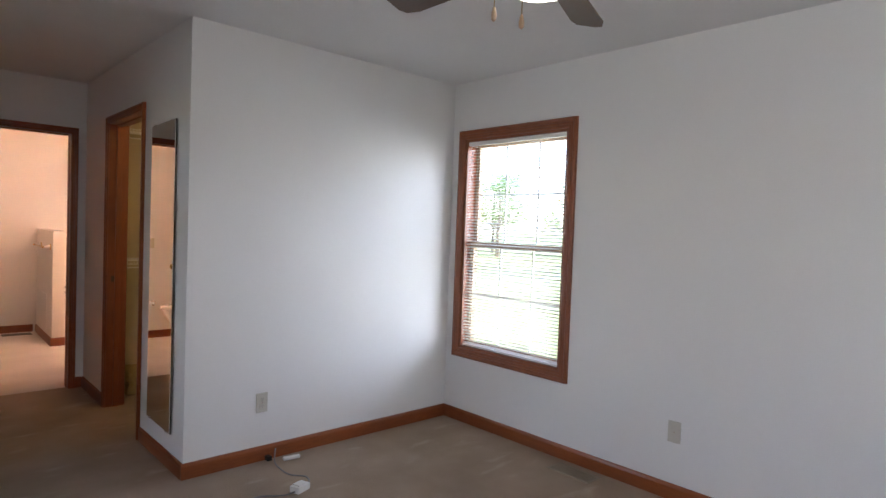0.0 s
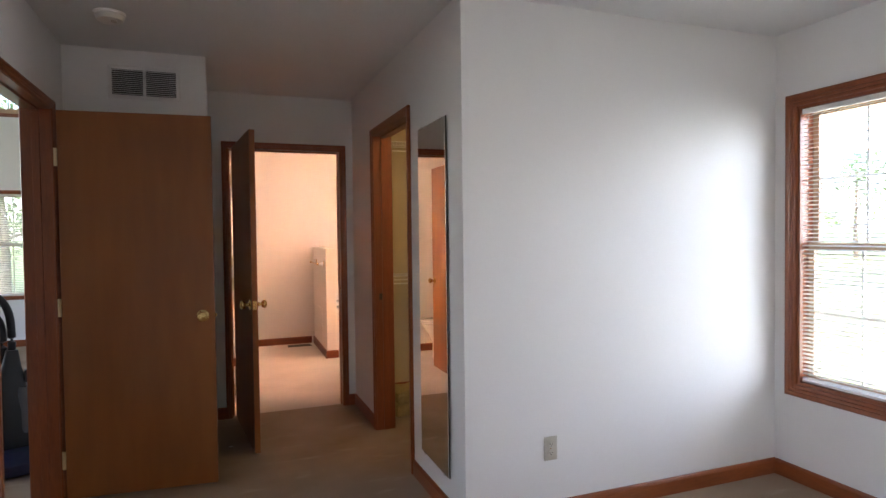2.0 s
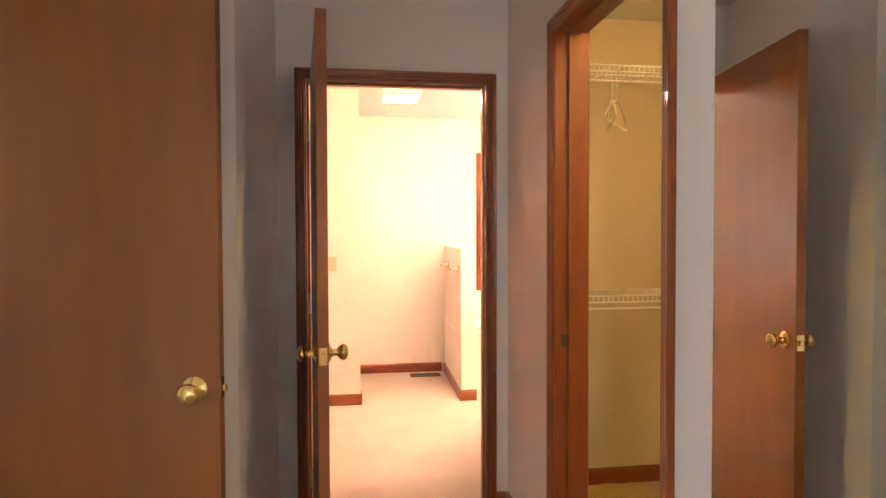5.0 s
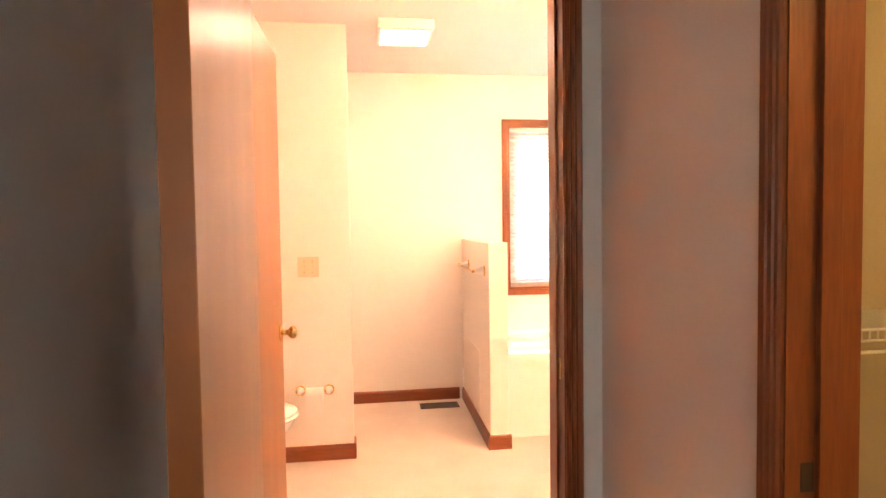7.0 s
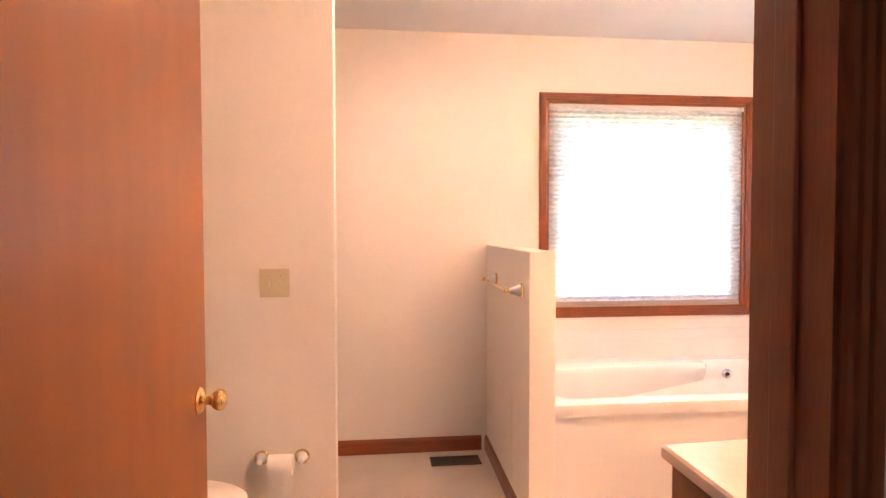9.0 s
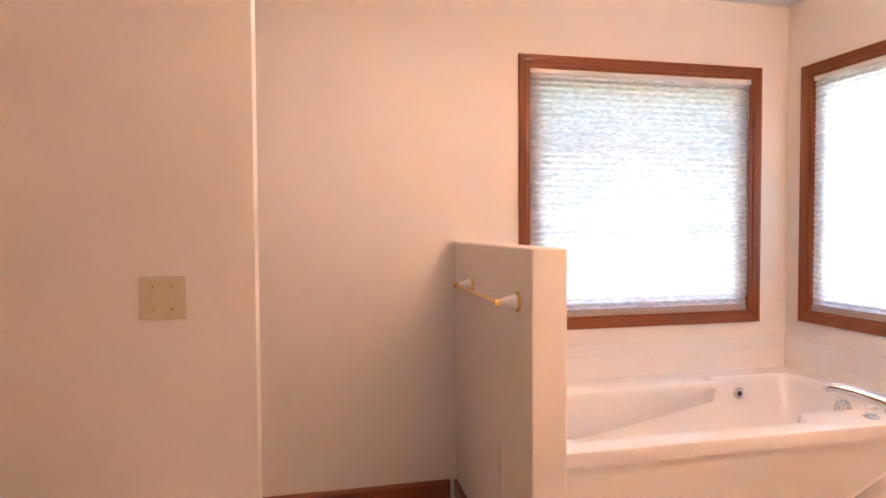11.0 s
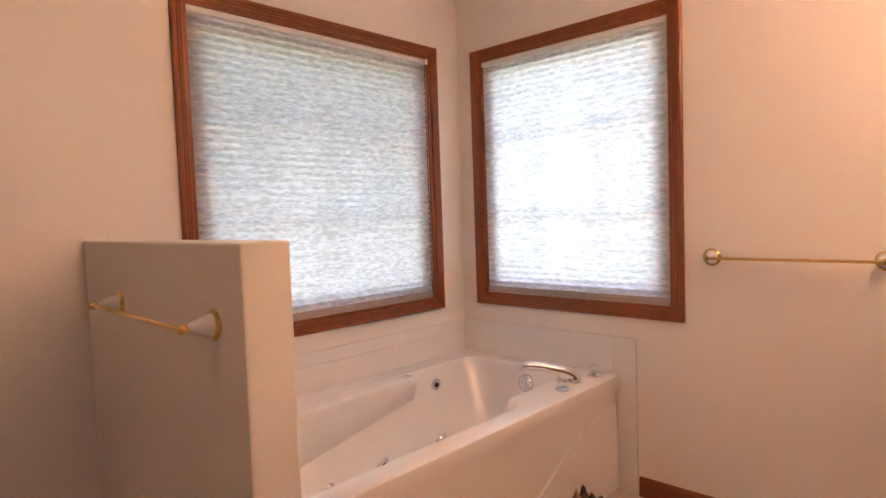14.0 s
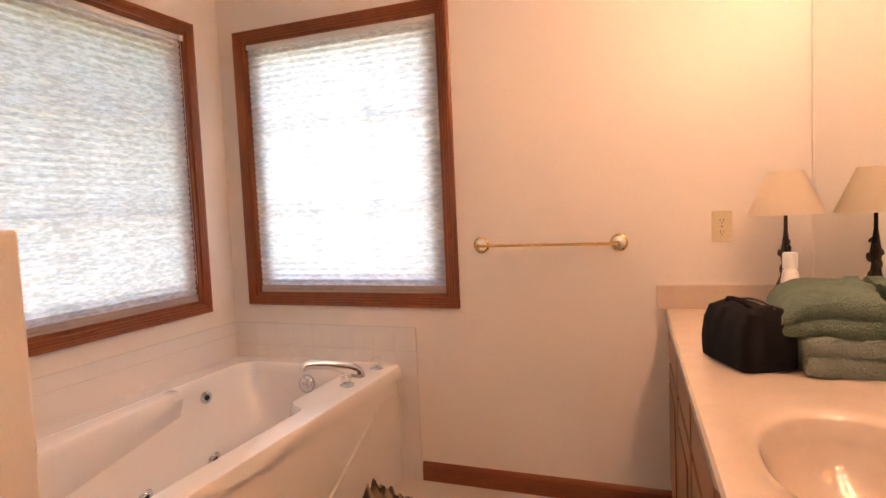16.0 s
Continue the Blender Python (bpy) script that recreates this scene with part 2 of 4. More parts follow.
def lathe(bm, profile, m=None, n=24):
    """Revolve (radius, height) pairs about z."""
    rings = []
    for r, z in profile:
        ring = []
        for i in range(n):
            a = 2 * math.pi * i / n
            p = Vector((r * math.cos(a), r * math.sin(a), z))
            ring.append(bm.verts.new(m @ p if m else p))
        rings.append(ring)
    for a, b in zip(rings, rings[1:]):
        for i in range(n):
            bm.faces.new((a[i], a[(i + 1) % n], b[(i + 1) % n], b[i]))
    bm.faces.new(rings[0][::-1])
    bm.faces.new(rings[-1])
    bmesh.ops.recalc_face_normals(bm, faces=bm.faces)
    return bm


def lathed(profile, m=None, n=24):
    return lathe(bmesh.new(), profile, m, n)


def tube(bm, pts, r, n=8):
    """A round bar along points."""
    pts = [Vector(p) for p in pts]
    rings = []
    for i, p in enumerate(pts):
        d = (pts[min(i + 1, len(pts) - 1)] - pts[max(i - 1, 0)]).normalized()
        q = d.to_track_quat("Z", "Y")
        rad = r[i] if isinstance(r, (list, tuple)) else r
        rings.append([bm.verts.new(p + q @ Vector((rad * math.cos(2 * math.pi * k / n), rad * math.sin(2 * math.pi * k / n), 0))) for k in range(n)])
    for a, b in zip(rings, rings[1:]):
        for k in range(n):
            bm.faces.new((a[k], a[(k + 1) % n], b[(k + 1) % n], b[k]))
    bm.faces.new(rings[0][::-1])
    bm.faces.new(rings[-1])
    return bm


def tubed(pts, r, n=8):
    return tube(bmesh.new(), pts, r, n)


def curve_pts(pts, steps=6):
    """A smooth line through points."""
    pts = [Vector(p) for p in pts]
    out = []
    for i in range(len(pts) - 1):
        p0, p1, p2, p3 = pts[max(i - 1, 0)], pts[i], pts[i + 1], pts[min(i + 2, len(pts) - 1)]
        for k in range(steps):
            t = k / steps
            out.append(0.5 * ((2 * p1) + (p2 - p0) * t + (2 * p0 - 5 * p1 + 4 * p2 - p3) * t * t + (3 * p1 - p0 - 3 * p2 + p3) * t ** 3))
    return out + [pts[-1]]


def mesh_of(name, bm, mat, smooth=False):
    me = bpy.data.meshes.new(name)
    bm.to_mesh(me)
    bm.free()
    me.materials.append(mat)
    if smooth:
        me.shade_smooth()
        me.set_sharp_from_angle(angle=radians(40))
    return me


def part(name, bm, mat, parent, label="", smooth=False):
    ob = new(name, mesh_of(name, bm, mat, smooth))
    ob.parent = parent
    if label:
        ob["label"] = label
    return ob


def solid(name, bm, mat, label, category, kind="", group="", smooth=False):
    return tagged(new(name, mesh_of(name, bm, mat, smooth)), label, category, group, kind)


def thing(name, m, label, category, group="", kind=""):
    ob = new(name)
    ob.empty_display_size = 0.1
    ob.matrix_world = m
    return tagged(ob, label, category, group, kind)


def sweep_frame(bm, x0, x1, z0, z1, profile, bottom=True):
    """A moulding with mitred corners round an opening; profile: (outward, proud) pairs; the wall's face is y = 0 and proud goes to -y."""
    loops = []
    for u, v in profile:
        a = [(x0 - u, z0 - (u if bottom else 0)), (x0 - u, z1 + u), (x1 + u, z1 + u), (x1 + u, z0 - (u if bottom else 0))]
        loops.append([bm.verts.new((x, -v, z)) for x, z in a])
    sides = [(0, 1), (1, 2), (2, 3)] + ([(3, 0)] if bottom else [])
    n = len(loops)
    for i in range(n):
        a, b = loops[i], loops[(i + 1) % n]
        for s, e in sides:
            bm.faces.new((a[s], a[e], b[e], b[s]))
    if not bottom:
        bm.faces.new([l[0] for l in loops])
        bm.faces.new([l[3] for l in loops][::-1])
    bmesh.ops.recalc_face_normals(bm, faces=bm.faces)
    return bm


CASING = [(0.0, 0.0), (0.0, 0.010), (0.006, 0.014), (0.016, 0.014), (0.019, 0.011), (0.023, 0.016), (0.034, 0.017), (0.037, 0.013), (0.042, 0.018), (0.058, 0.020), (0.065, 0.016), (0.065, 0.0)]

DOOR_CASING = [(u * 0.68 - 0.014, v) for u, v in CASING]

FACE_N = lambda x, y, z=0: pose(x, y, z)            # seen by one who looks to +y
FACE_E = lambda x, y, z=0: pose(x, y, z, 0, 0, -90)  # seen by one who looks to +x; local x runs to -y
FACE_W = lambda x, y, z=0: pose(x, y, z, 0, 0, 90)   # seen by one who looks to -x; local x runs to +y
FACE_S = lambda x, y, z=0: pose(x, y, z, 0, 0, 180)

# ---- setting ----
H = 2.458


def wall_x(name, x0, x1, y0, y1, z1, mat, openings=(), z0=0.0, label="plain white painted wall"):
    """A wall that runs along y, with openings (ya, yb, za, zb)."""
    bm = bmesh.new()
    at = y0
    for ya, yb, za, zb in sorted(openings):
        box(bm, x0, x1, at, ya, z0, z1)
        if za > z0:
            box(bm, x0, x1, ya, yb, z0, za)
        box(bm, x0, x1, ya, yb, zb, z1)
        at = yb
    box(bm, x0, x1, at, y1, z0, z1)
    return solid(name, bm, mat, label, "wall", "structure")


def wall_y(name, y0, y1, x0, x1, z1, mat, openings=(), z0=0.0, label="plain white painted wall"):
    """A wall that runs along x, with openings (xa, xb, za, zb)."""
    bm = bmesh.new()
    at = x0
    for xa, xb, za, zb in sorted(openings):
        box(bm, at, xa, y0, y1, z0, z1)
        if za > z0:
            box(bm, xa, xb, y0, y1, z0, za)
        box(bm, xa, xb, y0, y1, zb, z1)
        at = xb
    box(bm, at, x1, y0, y1, z0, z1)
    return solid(name, bm, mat, label, "wall", "structure")


W1 = (2.585, 3.477, 0.535, 2.043)
W2 = (1.828, 3.092, 0.826, 2.080)
W3 = (7.697, 8.716, 0.836, 2.068)
wall_x("wall_east", 3.263, 3.40, -2.2, 3.617, H, PAINT, [W1], label="white bedroom wall with one window")
wall_y("wall_north", 3.617, 3.73, 1.355, 3.40, H, PAINT, label="white bedroom wall beside the hall corner")
wall_x("wall_hall_east", 1.355, 1.47, 3.73, 6.03, H, PAINT, [(4.402, 5.220, 0, 2.08)], label="white hall wall with the closet doorway")
wall_y("wall_hall_end", 5.91, 6.03, -0.47, 1.355, H, PAINT, [(0.392, 1.266, 0, 2.06)], label="white hall end wall with the bathroom doorway")
wall_y("wall_return", 5.01, 5.12, -0.47, 0.277, H, PAINT, label="white return wall with an air grille")
wall_x("wall_hall_west", 0.167, 0.277, 5.12, 5.91, H, PAINT, label="short white hall wall")
# The opening at y -1.7 to -0.3 is added, unseen, for fill light.
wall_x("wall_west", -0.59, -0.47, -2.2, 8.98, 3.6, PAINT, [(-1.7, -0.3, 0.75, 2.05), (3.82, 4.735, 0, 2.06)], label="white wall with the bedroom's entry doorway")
wall_y("wall_south", -2.32, -2.2, -0.59, 3.40, H, PAINT, label="plain white wall")
wall_y("wall_closet_block", 6.03, 6.117, 1.4705, 1.56, H, CREAM)
wall_y("wall_vanity", 6.14, 6.32, 1.49, 3.43, H, CREAM, label="cream wall behind the vanity mirror")
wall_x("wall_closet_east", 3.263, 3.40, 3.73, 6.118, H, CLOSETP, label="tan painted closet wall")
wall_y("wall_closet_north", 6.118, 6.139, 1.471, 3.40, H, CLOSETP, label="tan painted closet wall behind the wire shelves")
wall_x("wall_bath_west", -0.469, -0.35, 6.03, 7.805, H, CREAM, label="cream bathroom wall behind the toilet")
wall_y("wall_stub", 7.805, 7.925, -0.469, 0.650, H, CREAM, label="cream wall end with switch and paper holder")
wall_y("wall_bath_north", 8.86, 8.98, -0.469, 3.43, H, CREAM, [W2], label="cream bathroom wall with a window over the tub")
wall_x("wall_bath_east", 3.312, 3.43, 6.32, 8.86, H, CREAM, [W3], label="cream bathroom wall with a window")
hw = boxed(1.448, 1.562, 7.797, 8.86, 0, 1.224, bev=0.006)
for v in hw.verts:
    if v.co.x < 1.5:
        v.co.x += 0.020 * (v.co.y - 7.797) / 1.063
solid("half_wall", hw, CREAM, "cream half-height wall at the foot of the tub", "wall", "structure")
bm = bmesh.new()
for xa, xb in ((-6.0, -3.55), (-2.72, -2.66), (-1.83, -0.59)):
    box(bm, xa, xb, 10.15, 10.27, 0, 3.6)
for xa, xb in ((-3.55, -2.72), (-2.66, -1.83)):
    for za, zb in ((0, 0.63), (1.96, 2.94), (3.43, 3.6)):
        box(bm, xa, xb, 10.15, 10.27, za, zb)
solid("wall_landing_north", bm, PAINT, "tall white landing wall with windows", "wall", "structure")
# This wall's unseen opening is made up, so the landing fill lamp can enter.
wall_x("wall_landing_west", -6.12, -6.0, 2.0, 10.15, 3.6, PAINT, [(5.2, 8.0, 0.75, 2.95)], label="white landing wall with an added, unseen opening for fill light")
wall_y("wall_landing_south", 1.88, 2.0, -6.0, -0.59, 3.6, PAINT)
wall_x("wall_landing_east", -0.59, -0.47, 8.98, 10.15, 3.6, PAINT)

solid("ceiling", boxed(-0.469, 3.43, -2.32, 8.98, H, H + 0.1), CEIL, "white painted ceiling", "ceiling", "structure")
solid("ceiling_landing", boxed(-6.12, -0.47, 1.88, 10.27, 3.6, 3.7), CEIL, "high white landing ceiling", "ceiling", "structure")


def carpet(name, x0, x1, y0, y1, mat, label):
    return solid(name, boxed(x0, x1, y0, y1, -0.1, 0), mat, label, "carpet", "structure")


carpet("floor_bedroom", -0.47, 3.40, -2.32, 5.955, CARPET, "worn tan wall-to-wall carpet")
carpet("floor_bathroom", -0.47, 3.43, 6.14, 8.98, BATHCARPET, "pale beige bathroom carpet")
solid("floor_bathroom_entry", boxed(-0.47, 1.47, 5.955, 6.14, -0.1, 0), BATHCARPET, "pale beige carpet in the doorway", "carpet", "structure")
solid("floor_closet", boxed(1.47, 3.40, 5.955, 6.14, -0.1, 0), CARPET, "tan closet carpet", "carpet", "structure")
carpet("floor_landing", -6.12, -0.47, 1.88, 10.27, CARPET, "tan landing carpet")
g = bmesh.new()
bmesh.ops.create_grid(g, x_segments=40, y_segments=40, size=400)
for v in g.verts:
    v.co.z = -0.5
solid("ground", g, GRASS, "green lawn outside the house", "lawn", "structure")


def baseboard(axis, fixed, a, b, side, mat=TRIM_H):
    """A run of stained board, rounded at its top: side is the way it stands proud of the wall."""
    bm = bmesh.new()
    prof = [(0, 0), (0.013, 0), (0.013, 0.068), (0.009, 0.080), (0.004, 0.086), (0, 0.086)]
    loops = []
    for s in (a, b):
        loops.append([bm.verts.new((s, fixed + side * d, z) if axis == "x" else (fixed + side * d, s, z)) for d, z in prof])
    for i in range(len(prof)):
        j = (i + 1) % len(prof)
        bm.faces.new((loops[0][i], loops[0][j], loops[1][j], loops[1][i]))
    bm.faces.new(loops[0])
    bm.faces.new(loops[1][::-1])
    bmesh.ops.recalc_face_normals(bm, faces=bm.faces)
    return solid("baseboard", bm, mat if axis == "x" else TRIM_V, "reddish stained wooden baseboard", "baseboard", "structure")


TRIM_V = material("stained_trim_wood_along", (0.29, 0.079, 0.021), 0.32, second=(0.185, 0.045, 0.013), scale=3, fine=30, bump=0.05, stretch=(6, 0.6, 6), coat=0.15)
baseboard("x", 3.617, 1.342, 3.263, -1)
baseboard("y", 3.263, -2.2, 3.604, -1)
baseboard("y", 1.355, 3.617, 4.365, -1)
baseboard("y", 1.355, 5.257, 5.91, -1)
baseboard("x", 5.91, 1.289, 1.342, -1)
baseboard("x", 5.91, 0.29, 0.365, -1)
baseboard("y", 0.277, 5.01, 5.897, 1)
baseboard("x", 5.01, -0.47, 0.29, -1)
baseboard("y", -0.47, 4.78, 4.997, 1)
baseboard("y", -0.47, -2.2, 3.785, 1)
baseboard("x", -2.2, -0.457, 3.25, 1)
baseboard("x", 8.86, -0.35, 1.435, -1)
skew = baseboard("y", 1.448, 7.784, 8.86, -1)
for v in skew.data.vertices:
    v.co.x += 0.020 * (v.co.y - 7.797) / 1.063
baseboard("x", 7.797, 1.448, 1.575, -1)
baseboard("y", 1.562, 7.797, 7.95, 1)
baseboard("x", 7.805, -0.337, 0.663, -1)
baseboard("y", 0.650, 7.805, 7.925, 1)
baseboard("y", 3.312, 6.80, 7.86, -1)
baseboard("y", -0.35, 6.03, 7.792, 1)
baseboard("x", 6.118, 1.56, 3.263, -1)
baseboard("y", 3.263, 3.73, 6.105, -1)
baseboard("x", 10.15, -6.0, -0.6, -1)


def doorway(name, m, width, height, depth, label, stop_at):
    """Jamb lining, stop and casing on both faces of an opening in a wall of that depth."""
    ob = thing(name, m, label, "door frame", kind="structure")
    part("casing", sweep_frame(bmesh.new(), 0, width, 0, height, DOOR_CASING, False), TRIM, ob)
    back = sweep_frame(bmesh.new(), 0, width, 0, height, DOOR_CASING, False)
    bmesh.ops.transform(back, matrix=Matrix.Translation((width, depth, 0)) @ Matrix.Rotation(math.pi, 4, "Z"), verts=back.verts)
    part("casing", back, TRIM, ob)
    part("jamb", boxed(-0.001, 0.018, -0.004, depth + 0.004, 0, height), TRIM, ob)
    part("jamb", boxed(width - 0.018, width + 0.001, -0.004, depth + 0.004, 0, height), TRIM, ob)
    part("head_jamb", boxed(0.018, width - 0.018, -0.004, depth + 0.004, height - 0.018, height + 0.001), TRIM_H, ob)
    part("stop", boxed(0.018, 0.029, stop_at, stop_at + 0.035, 0, height - 0.018, bev=0.002), TRIM, ob)
    part("stop", boxed(width - 0.024, width - 0.018, stop_at, stop_at + 0.035, 0, height - 0.018, bev=0.002), TRIM, ob)
    part("head_stop", boxed(0.029, width - 0.029, stop_at, stop_at + 0.035, height - 0.029, height - 0.018), TRIM_H, ob)
    return ob


d1 = doorway("door_1", FACE_N(0.392, 5.91), 0.874, 2.06, 0.12, "reddish stained casing of the bathroom doorway", 0.045)
part("strike_plate", boxed(0.854, 0.8565, 0.02, 0.045, 0.91, 0.97), BRASS, d1, "brass strike plate")
d2 = doorway("door_2", FACE_E(1.355, 5.220), 0.818, 2.08, 0.115, "reddish stained casing of the closet doorway", 0.045)
part("strike_plate", boxed(0.018, 0.0192, 0.022, 0.043, 0.92, 0.965), REG, d2, "dark strike plate")
doorway("door_3", FACE_W(-0.47, 3.82), 0.915, 2.06, 0.12, "reddish stained casing of the entry doorway", 0.045)


def knob_profile():
    return [(0.0005, 0.0), (0.032, 0.0), (0.033, 0.003), (0.028, 0.008), (0.014, 0.012), (0.011, 0.022), (0.012, 0.030), (0.020, 0.036), (0.026, 0.045), (0.027, 0.052), (0.023, 0.060), (0.012, 0.065), (0.0005, 0.066)]


def door_leaf(name, m, width, height, label, kz=0.945, leaf=0.030):
    """A flush slab door hung at local x = 0, its faces at y = 0 and y = 0.035, with two knobs, a latch and three hinges."""
    ob = thing(name, m, label, "door")
    slab = part("slab", boxed(0, width, 0, 0.035, 0.012, 0.012 + height, bev=0.0015), DOOR, ob)
    kx = width - 0.062
    part("door_knob", lathed(knob_profile(), pose(kx, 0, kz, 90)), BRASS, ob, "round polished brass knob", True)
    part("door_knob", lathed(knob_profile(), pose(kx, 0.035, kz, -90)), BRASS, ob, "round polished brass knob", True)
    part("latch_plate", boxed(width, width + 0.0015, 0.005, 0.030, kz - 0.028, kz + 0.028), BRASS, ob, "brass latch plate")
    part("latch_bolt", boxed(width + 0.0015, width + 0.011, 0.011, 0.024, kz - 0.009, kz + 0.009, bev=0.002), BRASS, ob)
    for z in (0.22, 1.02, 1.80):
        bm = boxed(-leaf, -0.001, -0.004, -0.0005, z - 0.047, z + 0.047)
        tube(bm, [(-0.003, -0.006, z - 0.046), (-0.003, -0.006, z + 0.046)], 0.006)
        hg = part("hinge", bm, SATIN, ob, "satin brass butt hinge")
        for k in (-0.032, 0.0, 0.032):
            part("screw", lathed([(0.004, 0), (0.004, 0.001)], pose(-leaf * 0.5 + (0.004 if k else -0.005), -0.004, z + k, 90), 8), STEEL, hg)
    return ob


door_leaf("entry_door", pose(-0.443, 4.725, 0, 0, 0, -4.5), 0.745, 2.03, "brown flush wooden door standing open before the wall", leaf=0.052)
door_leaf("bathroom_door", Matrix.Translation((0.450, 5.880, 0)) @ Matrix.Rotation(radians(-84.4), 4, "Z") @ Matrix.Translation((0, -0.0175, 0)), 0.850, 2.03, "brown flush wooden door swung open into the hall")
door_leaf("toilet_door", Matrix.Translation((0.336, 6.058, 0)) @ Matrix.Rotation(radians(89.4), 4, "Z") @ Matrix.Translation((0, -0.035, 0)), 0.895, 2.03, "orange-brown flush wooden door standing open beside the toilet", 0.90)

# ---- windows ----


def sash(ob, x0, x1, z0, z1, y, cols, rows, mat, w=0.034):
    bm = boxed(x0, x0 + w, y, y + 0.03, z0, z1)
    box(bm, x1 - w, x1, y, y + 0.03, z0, z1)
    box(bm, x0 + w, x1 - w, y, y + 0.03, z0, z0 + w)
    box(bm, x0 + w, x1 - w, y, y + 0.03, z1 - w, z1)
    s = part("sash", bm, mat, ob)
    for i in range(1, cols):
        x = x0 + (x1 - x0) * i / cols
        part("muntin", boxed(x - 0.006, x + 0.006, y + 0.008, y + 0.022, z0 + w, z1 - w), VINYL, s)
    for i in range(1, rows):
        z = z0 + (z1 - z0) * i / rows
        part("muntin", boxed(x0 + w, x1 - w, y + 0.0075, y + 0.0225, z - 0.006, z + 0.006), VINYL, s)
    p = part("pane", boxed(x0 + w, x1 - w, y + 0.013, y + 0.017, z0 + w, z1 - w), GLASS, s)
    p.visible_shadow = False


def window(name, m, w, h, depth, label, hung=True, cols=3, rows=2, narrow=1.0):
    ob = thing(name, m, label, "window", kind="structure")
    part("casing", sweep_frame(bmesh.new(), 0, w, 0, h, [(u * narrow, v) for u, v in CASING]), TRIM, ob)
    t = 0.016
    bm = boxed(0, t, -0.003, depth, 0, h)
    box(bm, w - t, w, -0.003, depth, 0, h)
    box(bm, t, w - t, -0.003, depth, 0, t)
    box(bm, t, w - t, -0.003, depth, h - t, h)
    part("jamb", bm, TRIM, ob)
    if hung:
        mid = h * 0.5
        sash(ob, t, w - t, mid - 0.018, h - t, 0.095, cols, rows, SASH)
        sash(ob, t, w - t, t, mid + 0.018, 0.062, cols, rows, SASH)
    else:
        sash(ob, t, w - t, t, h - t, 0.050, cols, rows, SASH, 0.070)
    return ob


window("window_1", FACE_E(3.263, W1[1], W1[2]), W1[1] - W1[0], W1[3] - W1[2], 0.135, "double-hung window in a reddish stained frame")
window("window_2", FACE_N(W2[0], 8.86, W2[2]), W2[1] - W2[0], W2[3] - W2[2], 0.118, "square window in a reddish stained frame", False, 4, 3, 0.68)
window("window_3", FACE_E(3.312, W3[1], W3[2]), W3[1] - W3[0], W3[3] - W3[2], 0.116, "square window in a reddish stained frame", False, 3, 3, 0.68)
for k, (a, b) in enumerate(((-3.55, -2.72), (-2.66, -1.83))):
    window(f"window_{4 + k}", FACE_N(a, 10.15, 0.63), b - a, 1.33, 0.118, "landing window in a reddish stained frame", narrow=0.44)
    window(f"window_{6 + k}", FACE_N(a, 10.15, 2.94), b - a, 0.49, 0.118, "small transom window in a stained frame", False, 3, 2, 0.44)

# Made-up window for the landing's fill light; it never comes into view.
window("window_9", FACE_W(-6.0, 5.2, 0.75), 2.8, 2.2, 0.118, "added wide window out of view, in a reddish stained frame", False)
# Invented bedroom window, never in view, fitted where the west fill lamp shines in.
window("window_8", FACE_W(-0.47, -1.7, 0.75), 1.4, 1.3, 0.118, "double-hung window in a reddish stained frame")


def mini_blind(m, w, h, tilt, count, label):
    """Slats hung in a window, local origin at the opening's lower left corner."""
    ob = thing("mini_blind", m, label, "blind")
    part("headrail", boxed(0.018, w - 0.018, 0.006, 0.032, h - 0.045, h - 0.018, bev=0.002), VINYL, ob)
    bm = bmesh.new()
    a = []
    for x in (0.022, w - 0.022):
        a.append([bm.verts.new((x, (k - 2) * 0.0062, -0.0018 * ((k - 2) / 2) ** 2)) for k in range(5)])
    for k in range(4):
        bm.faces.new((a[0][k], a[0][k + 1], a[1][k + 1], a[1][k]))
    bmesh.ops.solidify(bm, geom=bm.faces, thickness=0.0006)
    me = mesh_of("slat", bm, VINYL)
    for i in range(count):
        s = new("slat", me)
        s.parent = ob
        s.matrix_local = pose(0, 0.019, 0.045 + (h - 0.10) * i / (count - 1), tilt)
    part("bottom_rail", boxed(0.022, w - 0.022, 0.008, 0.030, 0.020, 0.034, bev=0.002), VINYL, ob)
    for x in (0.12, w - 0.12):
        part("ladder_cord", tubed([(x, 0.019, 0.03), (x, 0.019, h - 0.04)], 0.0011, 5), VINYL, ob)
    part("tilt_wand", tubed([(0.06, 0.000, h - 0.05), (0.06, -0.002, h - 0.72)], 0.0035, 6), CLEAR, ob)
    return ob


mini_blind(FACE_E(3.263, W1[1], W1[2]), W1[1] - W1[0], W1[3] - W1[2], 16, 66, "white slatted blind lowered with open slats")
for a in (-3.55, -2.66):
    mini_blind(FACE_N(a, 10.15, 0.63), 0.83, 1.33, 32, 56, "white slatted blind in a landing window")


